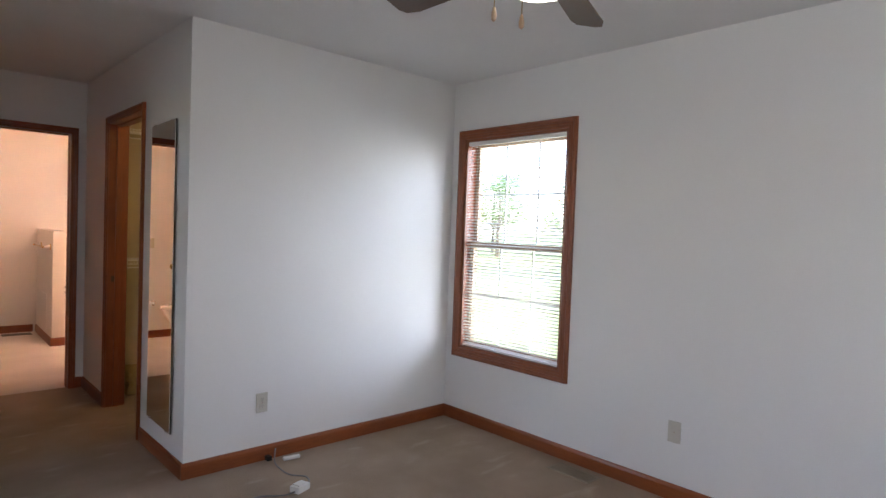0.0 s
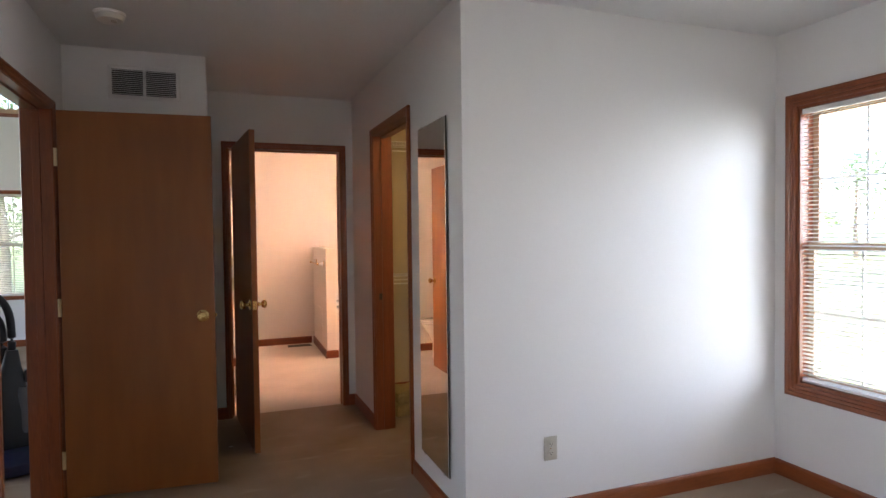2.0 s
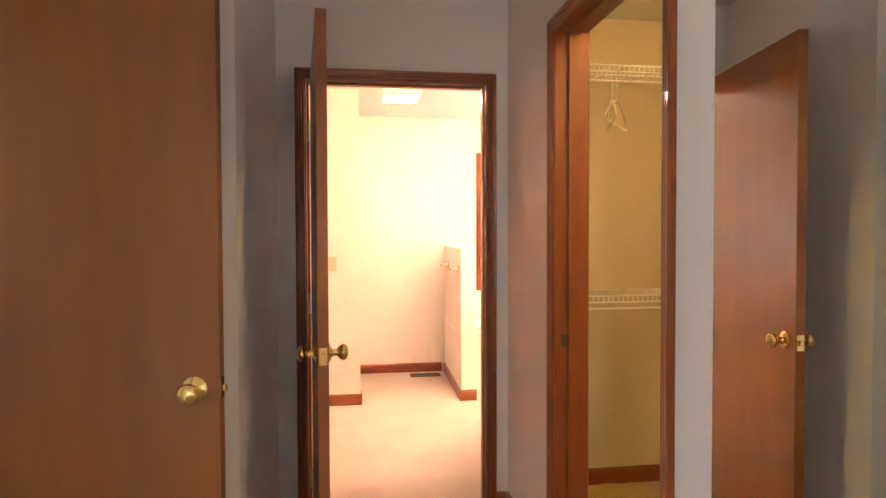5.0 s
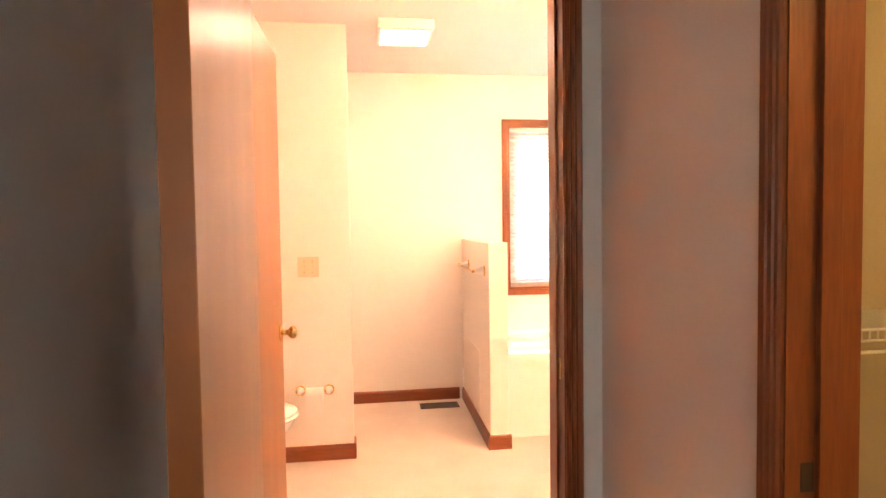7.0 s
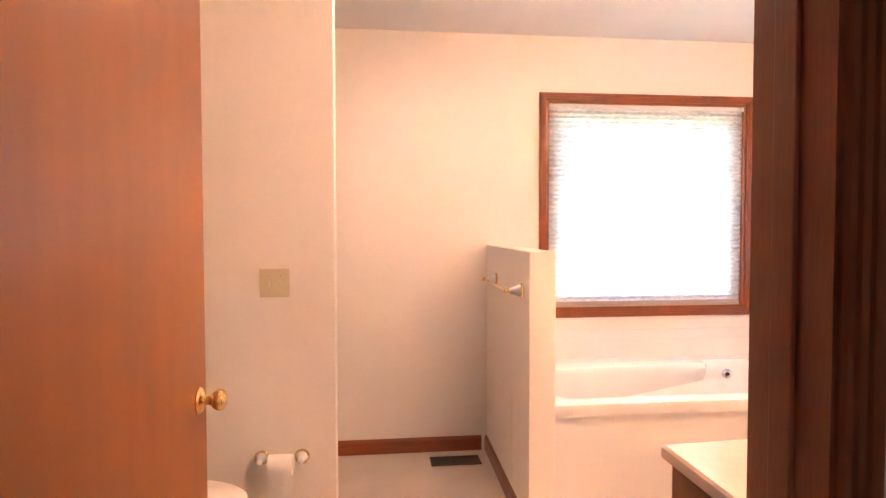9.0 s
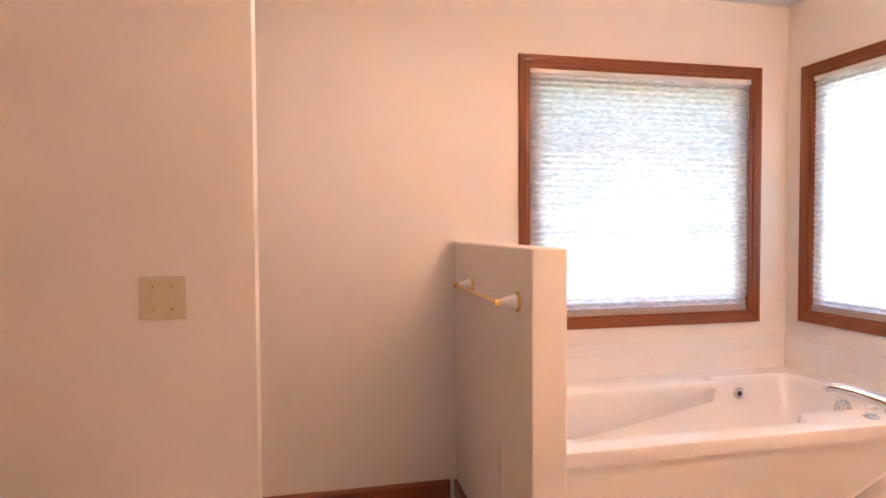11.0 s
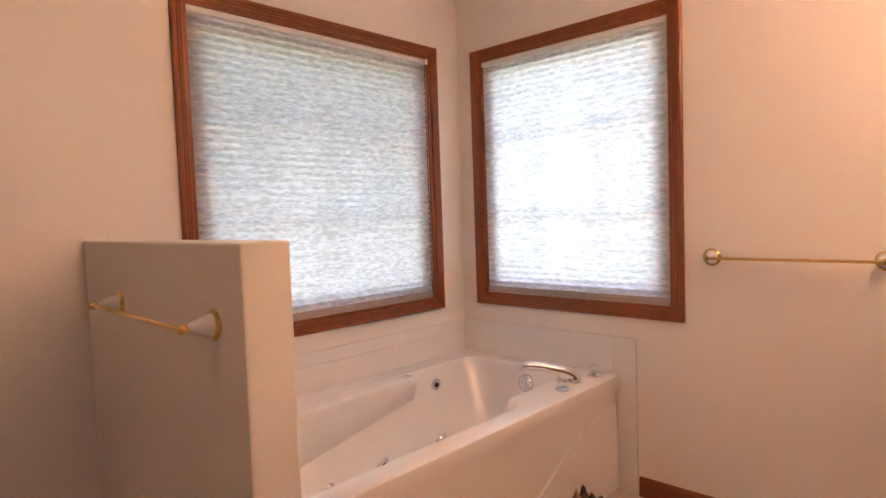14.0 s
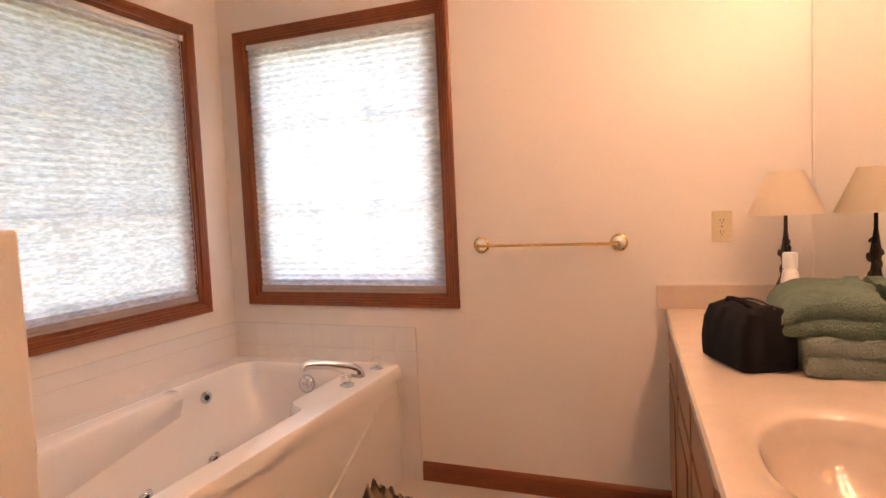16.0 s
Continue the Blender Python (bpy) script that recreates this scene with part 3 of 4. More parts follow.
def cell_shade(m, w, h, label):
    ob = thing("cellular_shade", m, label, "window shade")
    part("headrail", boxed(0.018, w - 0.018, 0.004, 0.030, h - 0.040, h - 0.017, bev=0.003), VINYL, ob)
    bm = bmesh.new()
    n = 40
    z0, z1 = 0.048, h - 0.042
    rows = []
    for i in range(2 * n + 1):
        z = z0 + (z1 - z0) * i / (2 * n)
        y = 0.0120 if i % 2 else 0.0195
        rows.append((bm.verts.new((0.020, y, z)), bm.verts.new((w - 0.020, y, z))))
    for a, b in zip(rows, rows[1:]):
        bm.faces.new((a[0], a[1], b[1], b[0]))
    part("pleated_fabric", bm, FABRIC, ob)
    for k in range(4):
        part("stacked_pleat", boxed(0.020, w - 0.020, 0.007 + 0.001 * (k % 2), 0.026, 0.0305 + 0.0045 * k, 0.0340 + 0.0045 * k), PLEAT, ob)
    part("bottom_rail", boxed(0.020, w - 0.020, 0.005, 0.028, 0.017, 0.029, bev=0.003), PLEAT, ob, "taupe bottom rail")
    part("cord", tubed([(w - 0.026, 0.001, h - 0.03), (w - 0.026, 0.001, 0.10)], 0.0012, 5), VINYL, ob)
    part("cord_lock", boxed(w - 0.036, w - 0.018, -0.010, 0.003, h - 0.045, h - 0.020, bev=0.002), WHITEP, ob)
    return ob


cell_shade(FACE_N(W2[0], 8.86, W2[2]), W2[1] - W2[0], W2[3] - W2[2], "pleated cream shade drawn fully down")
cell_shade(FACE_E(3.312, W3[1], W3[2]), W3[1] - W3[0], W3[3] - W3[2], "pleated cream shade drawn fully down, glowing with daylight")

# ---- hall and bedroom things ----
mm = thing("wall_mirror", pose(1.355, 4.215, 0.198, 0, 0, -90.9), "tall frameless mirror with a thin dark edge on the hall wall", "mirror")
part("backing", boxed(0, 0.425, -0.006, 0, 0, 1.745), DARK, mm)
part("mirror_glass", boxed(0.003, 0.422, -0.010, -0.006, 0.003, 1.742), MIRROR, mm)
for x in (0.06, 0.365):
    for z in (-0.004, 1.737):
        part("clip", boxed(x - 0.012, x + 0.012, -0.014, 0, z, z + 0.012, bev=0.002), CLEAR, mm)


def outlet(m, mat, label, kind="outlet"):
    ob = thing("wall_outlet" if kind == "outlet" else "blank_plate" if kind == "blank" else "light_switch", m, label, kind)
    w = 0.058 if kind == "switch" else 0.035
    part("cover_plate", boxed(-w, w, -0.006, 0, -0.057, 0.057, bev=0.0025), mat, ob)
    if kind == "outlet":
        for z in (-0.021, 0.021):
            f = part("receptacle", lathed([(0.016, 0), (0.016, 0.0025), (0.015, 0.003)], pose(0, -0.006, z, 90), 20), mat, ob)
            for x, h in ((-0.006, 0.009), (0.006, 0.007)):
                part("slot", boxed(x - 0.001, x + 0.001, -0.0098, -0.0088, z + 0.002 - h / 2, z + 0.002 + h / 2), DARK, f)
            part("slot", lathed([(0.0022, 0), (0.0022, 0.001)], pose(0, -0.0088, z - 0.008, 90), 10), DARK, f)
        part("screw", lathed([(0.003, 0), (0.003, 0.001)], pose(0, -0.006, 0, 90), 10), BRASS, ob)
    elif kind == "switch":
        for x in (-0.023, 0.023):
            part("toggle", boxed(x - 0.005, x + 0.005, -0.017, -0.005, -0.009, 0.006, bev=0.002), mat, ob)
            for z in (-0.03, 0.03):
                part("screw", lathed([(0.0028, 0), (0.0028, 0.001)], pose(x, -0.006, z, 90), 10), BRASS, ob)
    else:
        part("screw", lathed([(0.003, 0), (0.003, 0.001)], pose(0, -0.006, 0, 90), 10), BRASS, ob)
    return ob


outlet(FACE_N(1.797, 3.617, 0.343), BEIGE, "beige duplex outlet low on the white wall")
outlet(FACE_E(3.263, 1.828, 0.363), BEIGE, "beige blank cover plate low on the window wall", "blank")
outlet(FACE_N(0.415, 7.805, 1.106), IVORY, "ivory double light switch on the wall end", "switch")
outlet(FACE_E(3.312, 6.618, 1.116), IVORY, "ivory duplex outlet over the counter")


def air_grille(m, w, h):
    ob = thing("air_grille", m, "white louvred return air grille high on the wall", "vent")
    part("frame", sweep_frame(bmesh.new(), 0.022, w - 0.022, 0.022, h - 0.022, [(0, 0), (0, 0.006), (0.016, 0.006), (0.022, 0.001), (0.022, 0)]), VENT, ob)
    part("backing", boxed(0.022, w - 0.022, -0.002, 0, 0.022, h - 0.022), DARK, ob)
    part("mullion", boxed(w / 2 - 0.008, w / 2 + 0.008, -0.007, -0.002, 0.022, h - 0.022), VENT, ob)
    for side in (0, 1):
        x0 = 0.022 if side == 0 else w / 2 + 0.008
        x1 = w / 2 - 0.008 if side == 0 else w - 0.022
        me = mesh_of("slat", boxed(x0, x1, -0.004, 0.004, -0.0006, 0.0006), VENT)
        n = 13
        for i in range(n):
            s = new("slat", me)
            s.parent = ob
            s.matrix_local = pose(0, -0.0055, 0.028 + (h - 0.056) * i / (n - 1), 40)
    return ob


air_grille(FACE_N(-0.245, 5.01, 2.178), 0.380, 0.190)

sd = thing("smoke_detector", pose(-0.14, 4.40, H), "round white smoke detector on the ceiling", "smoke detector")
part("body", lathed([(0.001, -0.042), (0.045, -0.042), (0.058, -0.036), (0.064, -0.014), (0.070, -0.012), (0.070, 0)]), WHITEP, sd, smooth=True)
part("test_button", lathed([(0.001, -0.047), (0.012, -0.047), (0.013, -0.042)], Matrix.Translation((0.02, -0.02, 0)), 12), BEIGE, sd)


def floor_register(m, w, d, mat, label, deep=DARK):
    ob = thing("floor_register", m, label, "vent")
    part("frame", sweep_frame(bmesh.new(), -w / 2 + 0.014, w / 2 - 0.014, -d / 2 + 0.014, d / 2 - 0.014, [(0, 0), (0, 0.005), (0.012, 0.005), (0.014, 0)]), mat, ob).matrix_local = pose(0, 0, 0.001, -90)
    part("pan", boxed(-w / 2 + 0.014, w / 2 - 0.014, -d / 2 + 0.014, d / 2 - 0.014, 0.0005, 0.0015), deep, ob)
    me = mesh_of("slat", boxed(-0.0012, 0.0012, -d / 2 + 0.014, d / 2 - 0.014, 0.0015, 0.0055), mat)
    n = int(w / 0.013)
    for i in range(1, n):
        s = new("slat", me)
        s.parent = ob
        s.matrix_local = pose(-w / 2 + 0.014 + (w - 0.028) * i / n, 0, 0, 0, 0, 0)
    return ob


floor_register(pose(1.258, 8.695, 0), 0.285, 0.13, REG, "dark brown metal floor register by the wall")
floor_register(pose(3.13, 2.36, 0, 0, 0, 90), 0.29, 0.13, material("tan_register_metal", (0.30, 0.24, 0.17), 0.5, 0.2, bump=0.02), "tan metal floor register sunk in the carpet", material("tan_register_pan", (0.17, 0.13, 0.09), 0.6, bump=0.02))

# ceiling fan with a lit bowl
fan = thing("ceiling_fan", pose(1.64, 1.545, 0), "ceiling fan with wooden blades and a lit glass bowl", "ceiling fan")
part("canopy", lathed([(0.012, 2.36), (0.05, 2.375), (0.07, 2.41), (0.072, H)]), BRASS, fan, smooth=True)
part("downrod", tubed([(0, 0, 2.37), (0, 0, 2.30)], 0.013), BRASS, fan)
part("motor_housing", lathed([(0.02, 2.165), (0.085, 2.17), (0.115, 2.185), (0.125, 2.22), (0.115, 2.27), (0.07, 2.30), (0.015, 2.305)]), BRASS, fan, "brass motor housing", True)
part("light_bowl", lathed([(0.002, 2.102), (0.05, 2.107), (0.09, 2.12), (0.115, 2.14), (0.12, 2.16), (0.10, 2.17)]), GLOW_FAN, fan, "lit frosted glass bowl", True)
for i in range(5):
    a = 21 + 72 * i
    m = Matrix.Rotation(radians(a), 4, "Z") @ Matrix.Translation((0, 0, 2.225)) @ Matrix.Rotation(radians(11), 4, "X")
    bm = bmesh.new()
    outline = [(0.20, -0.052), (0.60, -0.066), (0.655, -0.05), (0.668, -0.02), (0.655, 0.055), (0.60, 0.066), (0.20, 0.052)]
    f = bm.faces.new([bm.verts.new((x, y, 0)) for x, y in outline])
    r = bmesh.ops.extrude_face_region(bm, geom=[f])
    bmesh.ops.translate(bm, vec=(0, 0, 0.006), verts=[v for v in r["geom"] if isinstance(v, bmesh.types.BMVert)])
    bmesh.ops.recalc_face_normals(bm, faces=bm.faces)
    bl = part("blade", bm, FANWOOD, fan)
    bl.matrix_local = m
    br = part("blade_iron", boxed(0.10, 0.24, -0.018, 0.018, -0.007, -0.001, bev=0.002), BRASS, bl)
for x, y, z in ((-0.13, -0.045, 1.975), (-0.175, 0.02, 2.0)):
    c = part("pull_chain", tubed([(x, y, 2.15), (x, y, z + 0.03)], 0.0015, 6), BRASS, fan)
    part("pull_bob", lathed([(0.001, z - 0.012), (0.007, z - 0.006), (0.008, z + 0.008), (0.004, z + 0.028), (0.001, z + 0.03)], Matrix.Translation((x, y, 0)), 12), SASH, c, "small wooden pull bob", True)

# loose phone wiring on the carpet
wire = thing("phone_wire_box", pose(1.78, 3.12, 0), "small white junction box with grey cable on the carpet", "cable box")
part("box", boxed(-0.045, 0.045, -0.03, 0.03, 0.0, 0.034, bev=0.004, m=pose(0, 0, 0, 0, 0, 20)), WHITEP, wire)
part("lid", boxed(-0.032, 0.018, -0.022, 0.022, 0.034, 0.042, bev=0.003, m=pose(0, 0, 0, 0, 0, 20)), WHITEP, wire)
part("cable", tubed(curve_pts([(0.035, 0.02, 0.015), (0.09, 0.06, 0.006), (0.105, 0.13, 0.005), (0.05, 0.20, 0.005), (0.045, 0.30, 0.006), (0.06, 0.40, 0.012), (0.10, 0.47, 0.06)]), 0.004), CABLE, wire, "grey cable")
part("cable", tubed(curve_pts([(-0.03, -0.02, 0.012), (-0.10, -0.01, 0.005), (-0.20, 0.05, 0.005), (-0.26, 0.02, 0.005), (-0.27, -0.12, 0.005), (-0.31, -0.25, 0.005)]), 0.0035), CABLE, wire, "grey cable")
part("plug", boxed(0.06, 0.16, 0.405, 0.43, 0.004, 0.022, bev=0.004, m=pose(0, 0, 0, 0, 0, -8)), WHITEP, wire, "white plug")
part("plug", boxed(0.035, 0.065, 0.44, 0.48, 0.004, 0.03, bev=0.004), DARK, wire)

# ---- closet ----


def wire_shelf(z, y0, y1, rail):
    ob = thing("wire_shelf", pose(0, 0, 0), "white coated wire closet shelf with hang rail", "wire shelf", "closet shelves")
    x0, x1 = 1.565, 3.258
    for y, zz in ((y0, z), (y0, z - 0.03), (y1 - 0.01, z), ((y0 + y1) / 2, z - 0.004)):
        part("long_rod", tubed([(x0, y, zz), (x1, y, zz)], 0.0042, 6), WIRE, ob)
    part("hang_rail", tubed([(x0, y0 - 0.004, z - rail), (x1, y0 - 0.004, z - rail)], 0.0052, 6), WIRE, ob)
    me = mesh_of("wire", tube(tubed([(0, y0, 0), (0, y1 - 0.01, 0)], 0.0027, 5), [(0, y0, 0), (0, y0, -0.03)], 0.0027, 5), WIRE)
    n = 68
    for i in range(n):
        w = new("wire", me)
        w.parent = ob
        w.matrix_local = pose(x0 + 0.01 + (x1 - x0 - 0.02) * i / (n - 1), 0, z + 0.003)
    for x in (2.50,):
        part("brace", tubed([(x, y0 + 0.02, z - 0.006), (x, 6.114, z - 0.30)], 0.005, 6), WIRE, ob)
        part("drop", tubed([(x, y0 - 0.003, z), (x, y0 - 0.004, z - rail)], 0.003, 6), WIRE, ob)
    return ob


wire_shelf(2.130, 5.82, 6.122, 0.075)
wire_shelf(1.035, 5.82, 6.122, 0.060)


def hanger(m):
    ob = thing("clothes_hanger", m, "white plastic clothes hanger on the closet rail", "hanger", "closet hangers")
    part("hook", tubed(curve_pts([(0.012, 0, -0.025), (0.022, 0, -0.005), (0.012, 0, 0.016), (-0.008, 0, 0.014), (-0.012, 0, -0.01), (0, 0, -0.045), (0, 0, -0.085)]), 0.0028, 6), WHITEP, ob)
    part("body", tubed(curve_pts([(0, 0, -0.085), (0.10, 0, -0.125), (0.195, 0, -0.185), (0.185, 0, -0.205), (0, 0, -0.208), (-0.185, 0, -0.205), (-0.195, 0, -0.185), (-0.10, 0, -0.125), (0, 0, -0.085)]), 0.0042, 6), WHITEP, ob)
    return ob


h1 = hanger(pose(1.835, 5.816, 2.055, 0, 0, 72))
copy_thing(h1, pose(1.862, 5.816, 2.055, 0, 0, 52))
cl = thing("closet_lamp", pose(2.10, 4.45, H), "lit glass globe on the closet ceiling", "ceiling light")
part("base", lathed([(0.07, -0.03), (0.075, -0.02), (0.075, 0)]), WHITEP, cl)
part("globe", lathed([(0.002, -0.19), (0.05, -0.18), (0.08, -0.14), (0.085, -0.10), (0.06, -0.05), (0.05, -0.03)]), glow("lit_closet_globe", (1, 0.66, 0.25), 6.0), cl, smooth=True)

# ---- bathroom ----
bl = thing("ceiling_light", pose(0.98, 7.83, H), "square lit ceiling light with a frosted diffuser", "ceiling light")
part("frame", sweep_frame(bmesh.new(), -0.13, 0.13, -0.13, 0.13, [(0, 0), (0, 0.060), (0.008, 0.064), (0.022, 0.052), (0.022, 0)]), WHITEP, bl).matrix_local = pose(0, 0, 0, 90)
part("diffuser", boxed(-0.129, 0.129, -0.129, 0.129, -0.056, -0.012, bev=0.003), GLOW_BATH, bl, "glowing frosted diffuser")

# whirlpool tub: rim, basin and apron
tub = thing("bathtub", pose(0, 0, 0), "white acrylic whirlpool tub in the window corner", "bathtub")


def rounded(x0, x1, y0, y1, r, z, n=8):
    out = []
    for cx, cy, a0 in ((x1 - r, y1 - r, 0), (x0 + r, y1 - r, 90), (x0 + r, y0 + r, 180), (x1 - r, y0 + r, 270)):
        for k in range(n + 1):
            a = radians(a0 + 90 * k / n)
            out.append((cx + r * math.cos(a), cy + r * math.sin(a), z))
    return out


def loft(bm, loops, cap=False):
    rings = [[bm.verts.new(p) for p in l] for l in loops]
    n = len(rings[0])
    for a, b in zip(rings, rings[1:]):
        for i in range(n):
            bm.faces.new((a[i], a[(i + 1) % n], b[(i + 1) % n], b[i]))
    if cap:
        bm.faces.new(rings[-1])
    bmesh.ops.recalc_face_normals(bm, faces=bm.faces)
    return bm


RIM = 0.530
TX0, TX1, TY0, TY1 = 1.566, 3.309, 7.945, 8.853


def notch(loop, y_left, y_right):
    """Widen the deck at the tap end of the front."""
    out = []
    for x, y, z in loop:
        k = min(1, max(0, (x - 2.66) / 0.05))
        floor_y = y_left + (y_right - y_left) * k
        out.append((x, max(y, floor_y), z))
    return out


def dense(loop, step=0.03):
    pts = []
    for a, b in zip(loop, loop[1:] + loop[:1]):
        d = (Vector(b) - Vector(a)).length
        k = max(1, int(d / step))
        for i in range(k):
            pts.append(tuple(Vector(a).lerp(Vector(b), i / k)))
    return pts


def resample(loop, n):
    pts = [Vector(p) for p in loop] + [Vector(loop[0])]
    lens = [0.0]
    for a, b in zip(pts, pts[1:]):
        lens.append(lens[-1] + (b - a).length)
    out, k = [], 0
    for i in range(n):
        s = lens[-1] * i / n
        while lens[k + 1] < s:
            k += 1
        out.append(pts[k].lerp(pts[k + 1], (s - lens[k]) / max(1e-9, lens[k + 1] - lens[k])))
    return out


N = 180
deck = [
    resample(rounded(TX0, TX1, TY0 + 0.020, TY1, 0.004, RIM - 0.062), N),
    resample(rounded(TX0, TX1, TY0, TY1, 0.006, RIM - 0.058), N),
    resample(rounded(TX0, TX1, TY0, TY1, 0.008, RIM - 0.018), N),
    resample(rounded(TX0 + 0.002, TX1, TY0 + 0.005, TY1, 0.010, RIM - 0.005), N),
    resample(rounded(TX0 + 0.006, TX1, TY0 + 0.016, TY1, 0.012, RIM), N),
    resample(notch(dense(rounded(1.655, 3.215, 8.035, 8.735, 0.09, RIM)), 8.035, 8.125), N),
    resample(notch(dense(rounded(1.663, 3.207, 8.043, 8.727, 0.09, RIM - 0.010)), 8.043, 8.133), N),
    resample(notch(dense(rounded(1.70, 3.20, 8.052, 8.715, 0.10, RIM - 0.05)), 8.052, 8.14), N),
    resample(rounded(1.86, 3.17, 8.10, 8.65, 0.12, 0.32), N),
    resample(rounded(2.02, 3.13, 8.15, 8.56, 0.13, 0.17), N),
    resample(rounded(2.10, 3.06, 8.21, 8.50, 0.12, 0.13), N),
]
part("basin", loft(bmesh.new(), deck, True), ACRYL, tub, smooth=True)
ap = boxed(TX0, TX1, TY0 + 0.022, TY0 + 0.040, 0.0, RIM - 0.06)
part("apron", ap, ACRYL, tub)
# raised slanting field of the apron
bm = bmesh.new()
sl = [(3.10, 0.405), (2.30, 0.012), (3.30, 0.012), (3.30, 0.405)]
f = bm.faces.new([bm.verts.new((x, TY0 + 0.0225, z)) for x, z in sl])
r = bmesh.ops.extrude_face_region(bm, geom=[f])
bmesh.ops.translate(bm, vec=(0, -0.010, 0), verts=[v for v in r["geom"] if isinstance(v, bmesh.types.BMVert)])
bmesh.ops.recalc_face_normals(bm, faces=bm.faces)
bmesh.ops.bevel(bm, geom=list(bm.edges), offset=0.004, segments=2, affect="EDGES")
part("apron_field", bm, ACRYL, tub)
# moulded arm rest on the back wall of the basin
ar = bmesh.new()
secs = []
for x, low, out in ((1.62, 0.30, 8.60), (2.0, 0.36, 8.62), (2.4, 0.42, 8.645), (2.66, 0.465, 8.66), (2.74, 0.475, 8.665), (2.77, 0.50, 8.70)):
    top = 0.528 if x < 2.76 else 0.51
    secs.append([(x, 8.76, low - 0.22), (x, out + 0.035, low - 0.09), (x, out + 0.008, low), (x, out, top - 0.03), (x, out + 0.012, top - 0.006), (x, out + 0.035, top), (x, 8.76, top)])
part("arm_rest", loft(ar, secs, True), ACRYL, tub, smooth=True)
for x, y, z, rx, rz in ((2.885, 8.69, 0.455, 100, 0), (2.795, 8.585, 0.235, 118, 0), (2.45, 8.59, 0.235, 118, 0), (2.16, 8.575, 0.235, 118, 0)):
    j = part("jet", lathed([(0.007, 0.002), (0.012, 0.012), (0.023, 0.016), (0.028, 0.010), (0.030, 0.0)], pose(x, y, z, rx, 0, rz), 20), CHROME, tub, "chrome whirlpool jet", True)
    part("nozzle", lathed([(0.001, 0.016), (0.010, 0.0155), (0.011, 0.006)], pose(x, y, z, rx, 0, rz), 14), DARK, j)
ov = part("overflow_plate", lathed([(0.001, 0.018), (0.022, 0.018), (0.036, 0.013), (0.042, 0.004), (0.042, 0.0)], pose(3.190, 8.375, 0.445, 0, -80, 0), 24), CHROME, tub, "round chrome overflow plate", True)

# deck tap with two clear handles
tap = thing("tub_faucet", pose(3.085, 8.045, RIM, 0, 0, 0), "chrome tub spout between two clear handles", "faucet")
sp = bmesh.new()
path = curve_pts([(0.0, 0, 0.0), (-0.003, 0.005, 0.026), (-0.035, 0.036, 0.048), (-0.085, 0.085, 0.068), (-0.135, 0.132, 0.079), (-0.158, 0.152, 0.078), (-0.163, 0.157, 0.060)])
rr = [0.026 - 0.011 * i / (len(path) - 1) for i in range(len(path))]
part("spout", tube(sp, path, rr, 14), CHROME, tap, smooth=True)
part("spout_base", lathed([(0.030, 0), (0.030, 0.006), (0.024, 0.012)]), CHROME, tap, smooth=True)
for x, y in ((-0.13, -0.02), (0.13, -0.02)):
    b = part("handle_base", lathed([(0.030, 0.0), (0.030, 0.004), (0.020, 0.010), (0.012, 0.012)], Matrix.Translation((x, y, 0))), CHROME, tap, smooth=True)
    part("handle", lathed([(0.012, 0.012), (0.022, 0.02), (0.025, 0.035), (0.023, 0.05), (0.012, 0.056), (0.001, 0.057)], Matrix.Translation((x, y, 0)), 8), CLEAR, b, "clear faceted acrylic handle")

# tile surround
sur = thing("tile_surround", pose(0, 0, 0), "white tile border round the tub", "tile border", kind="structure")
T = 0.108


tm_x = mesh_of("tile", boxed(-0.004, 0, 0.0003, T - 0.0003, 0.0003, T - 0.0003, bev=0.0008), TILE)
part("flange", boxed(1.566, 3.303, 8.851, 8.8595, RIM - 0.02, 0.640, bev=0.0008), ACRYL, sur)
part("flange", boxed(1.566, 3.303, 8.8535, 8.8595, 0.6402, 0.700, bev=0.0008), ACRYL, sur)
part("grout", boxed(3.3085, 3.3115, 7.868, 8.857, RIM - 0.02, 0.700), TILE, sur)
part("grout", boxed(3.3085, 3.3115, 7.868, 7.957, 0.0, RIM - 0.02), TILE, sur)
for i in range(9):
    for z in (0.590, 0.482):
        if i > 0 or z > 0.5:
            t = new("tile", tm_x)
            t.parent = sur
            t.matrix_local = pose(3.3085, 7.868 + i * T, z)
tm_n = mesh_of("tile", boxed(-0.004, 0, 0.0003, 0.086, 0.0003, T - 0.0003, bev=0.0008), TILE)
for z in (0.482, 0.374, 0.266, 0.158, 0.05):
    t = new("tile", tm_n)
    t.parent = sur
    t.matrix_local = pose(3.3085, 7.868, z)

# access panel in the half wall
apn = thing("access_panel", pose(1.4631, 8.60, 0, 0, 0, -91.08), "flush cream access panel in the half wall", "panel")
part("panel", boxed(0.09, 0.47, -0.004, 0, 0.12, 0.52, bev=0.0015), CREAM, apn)


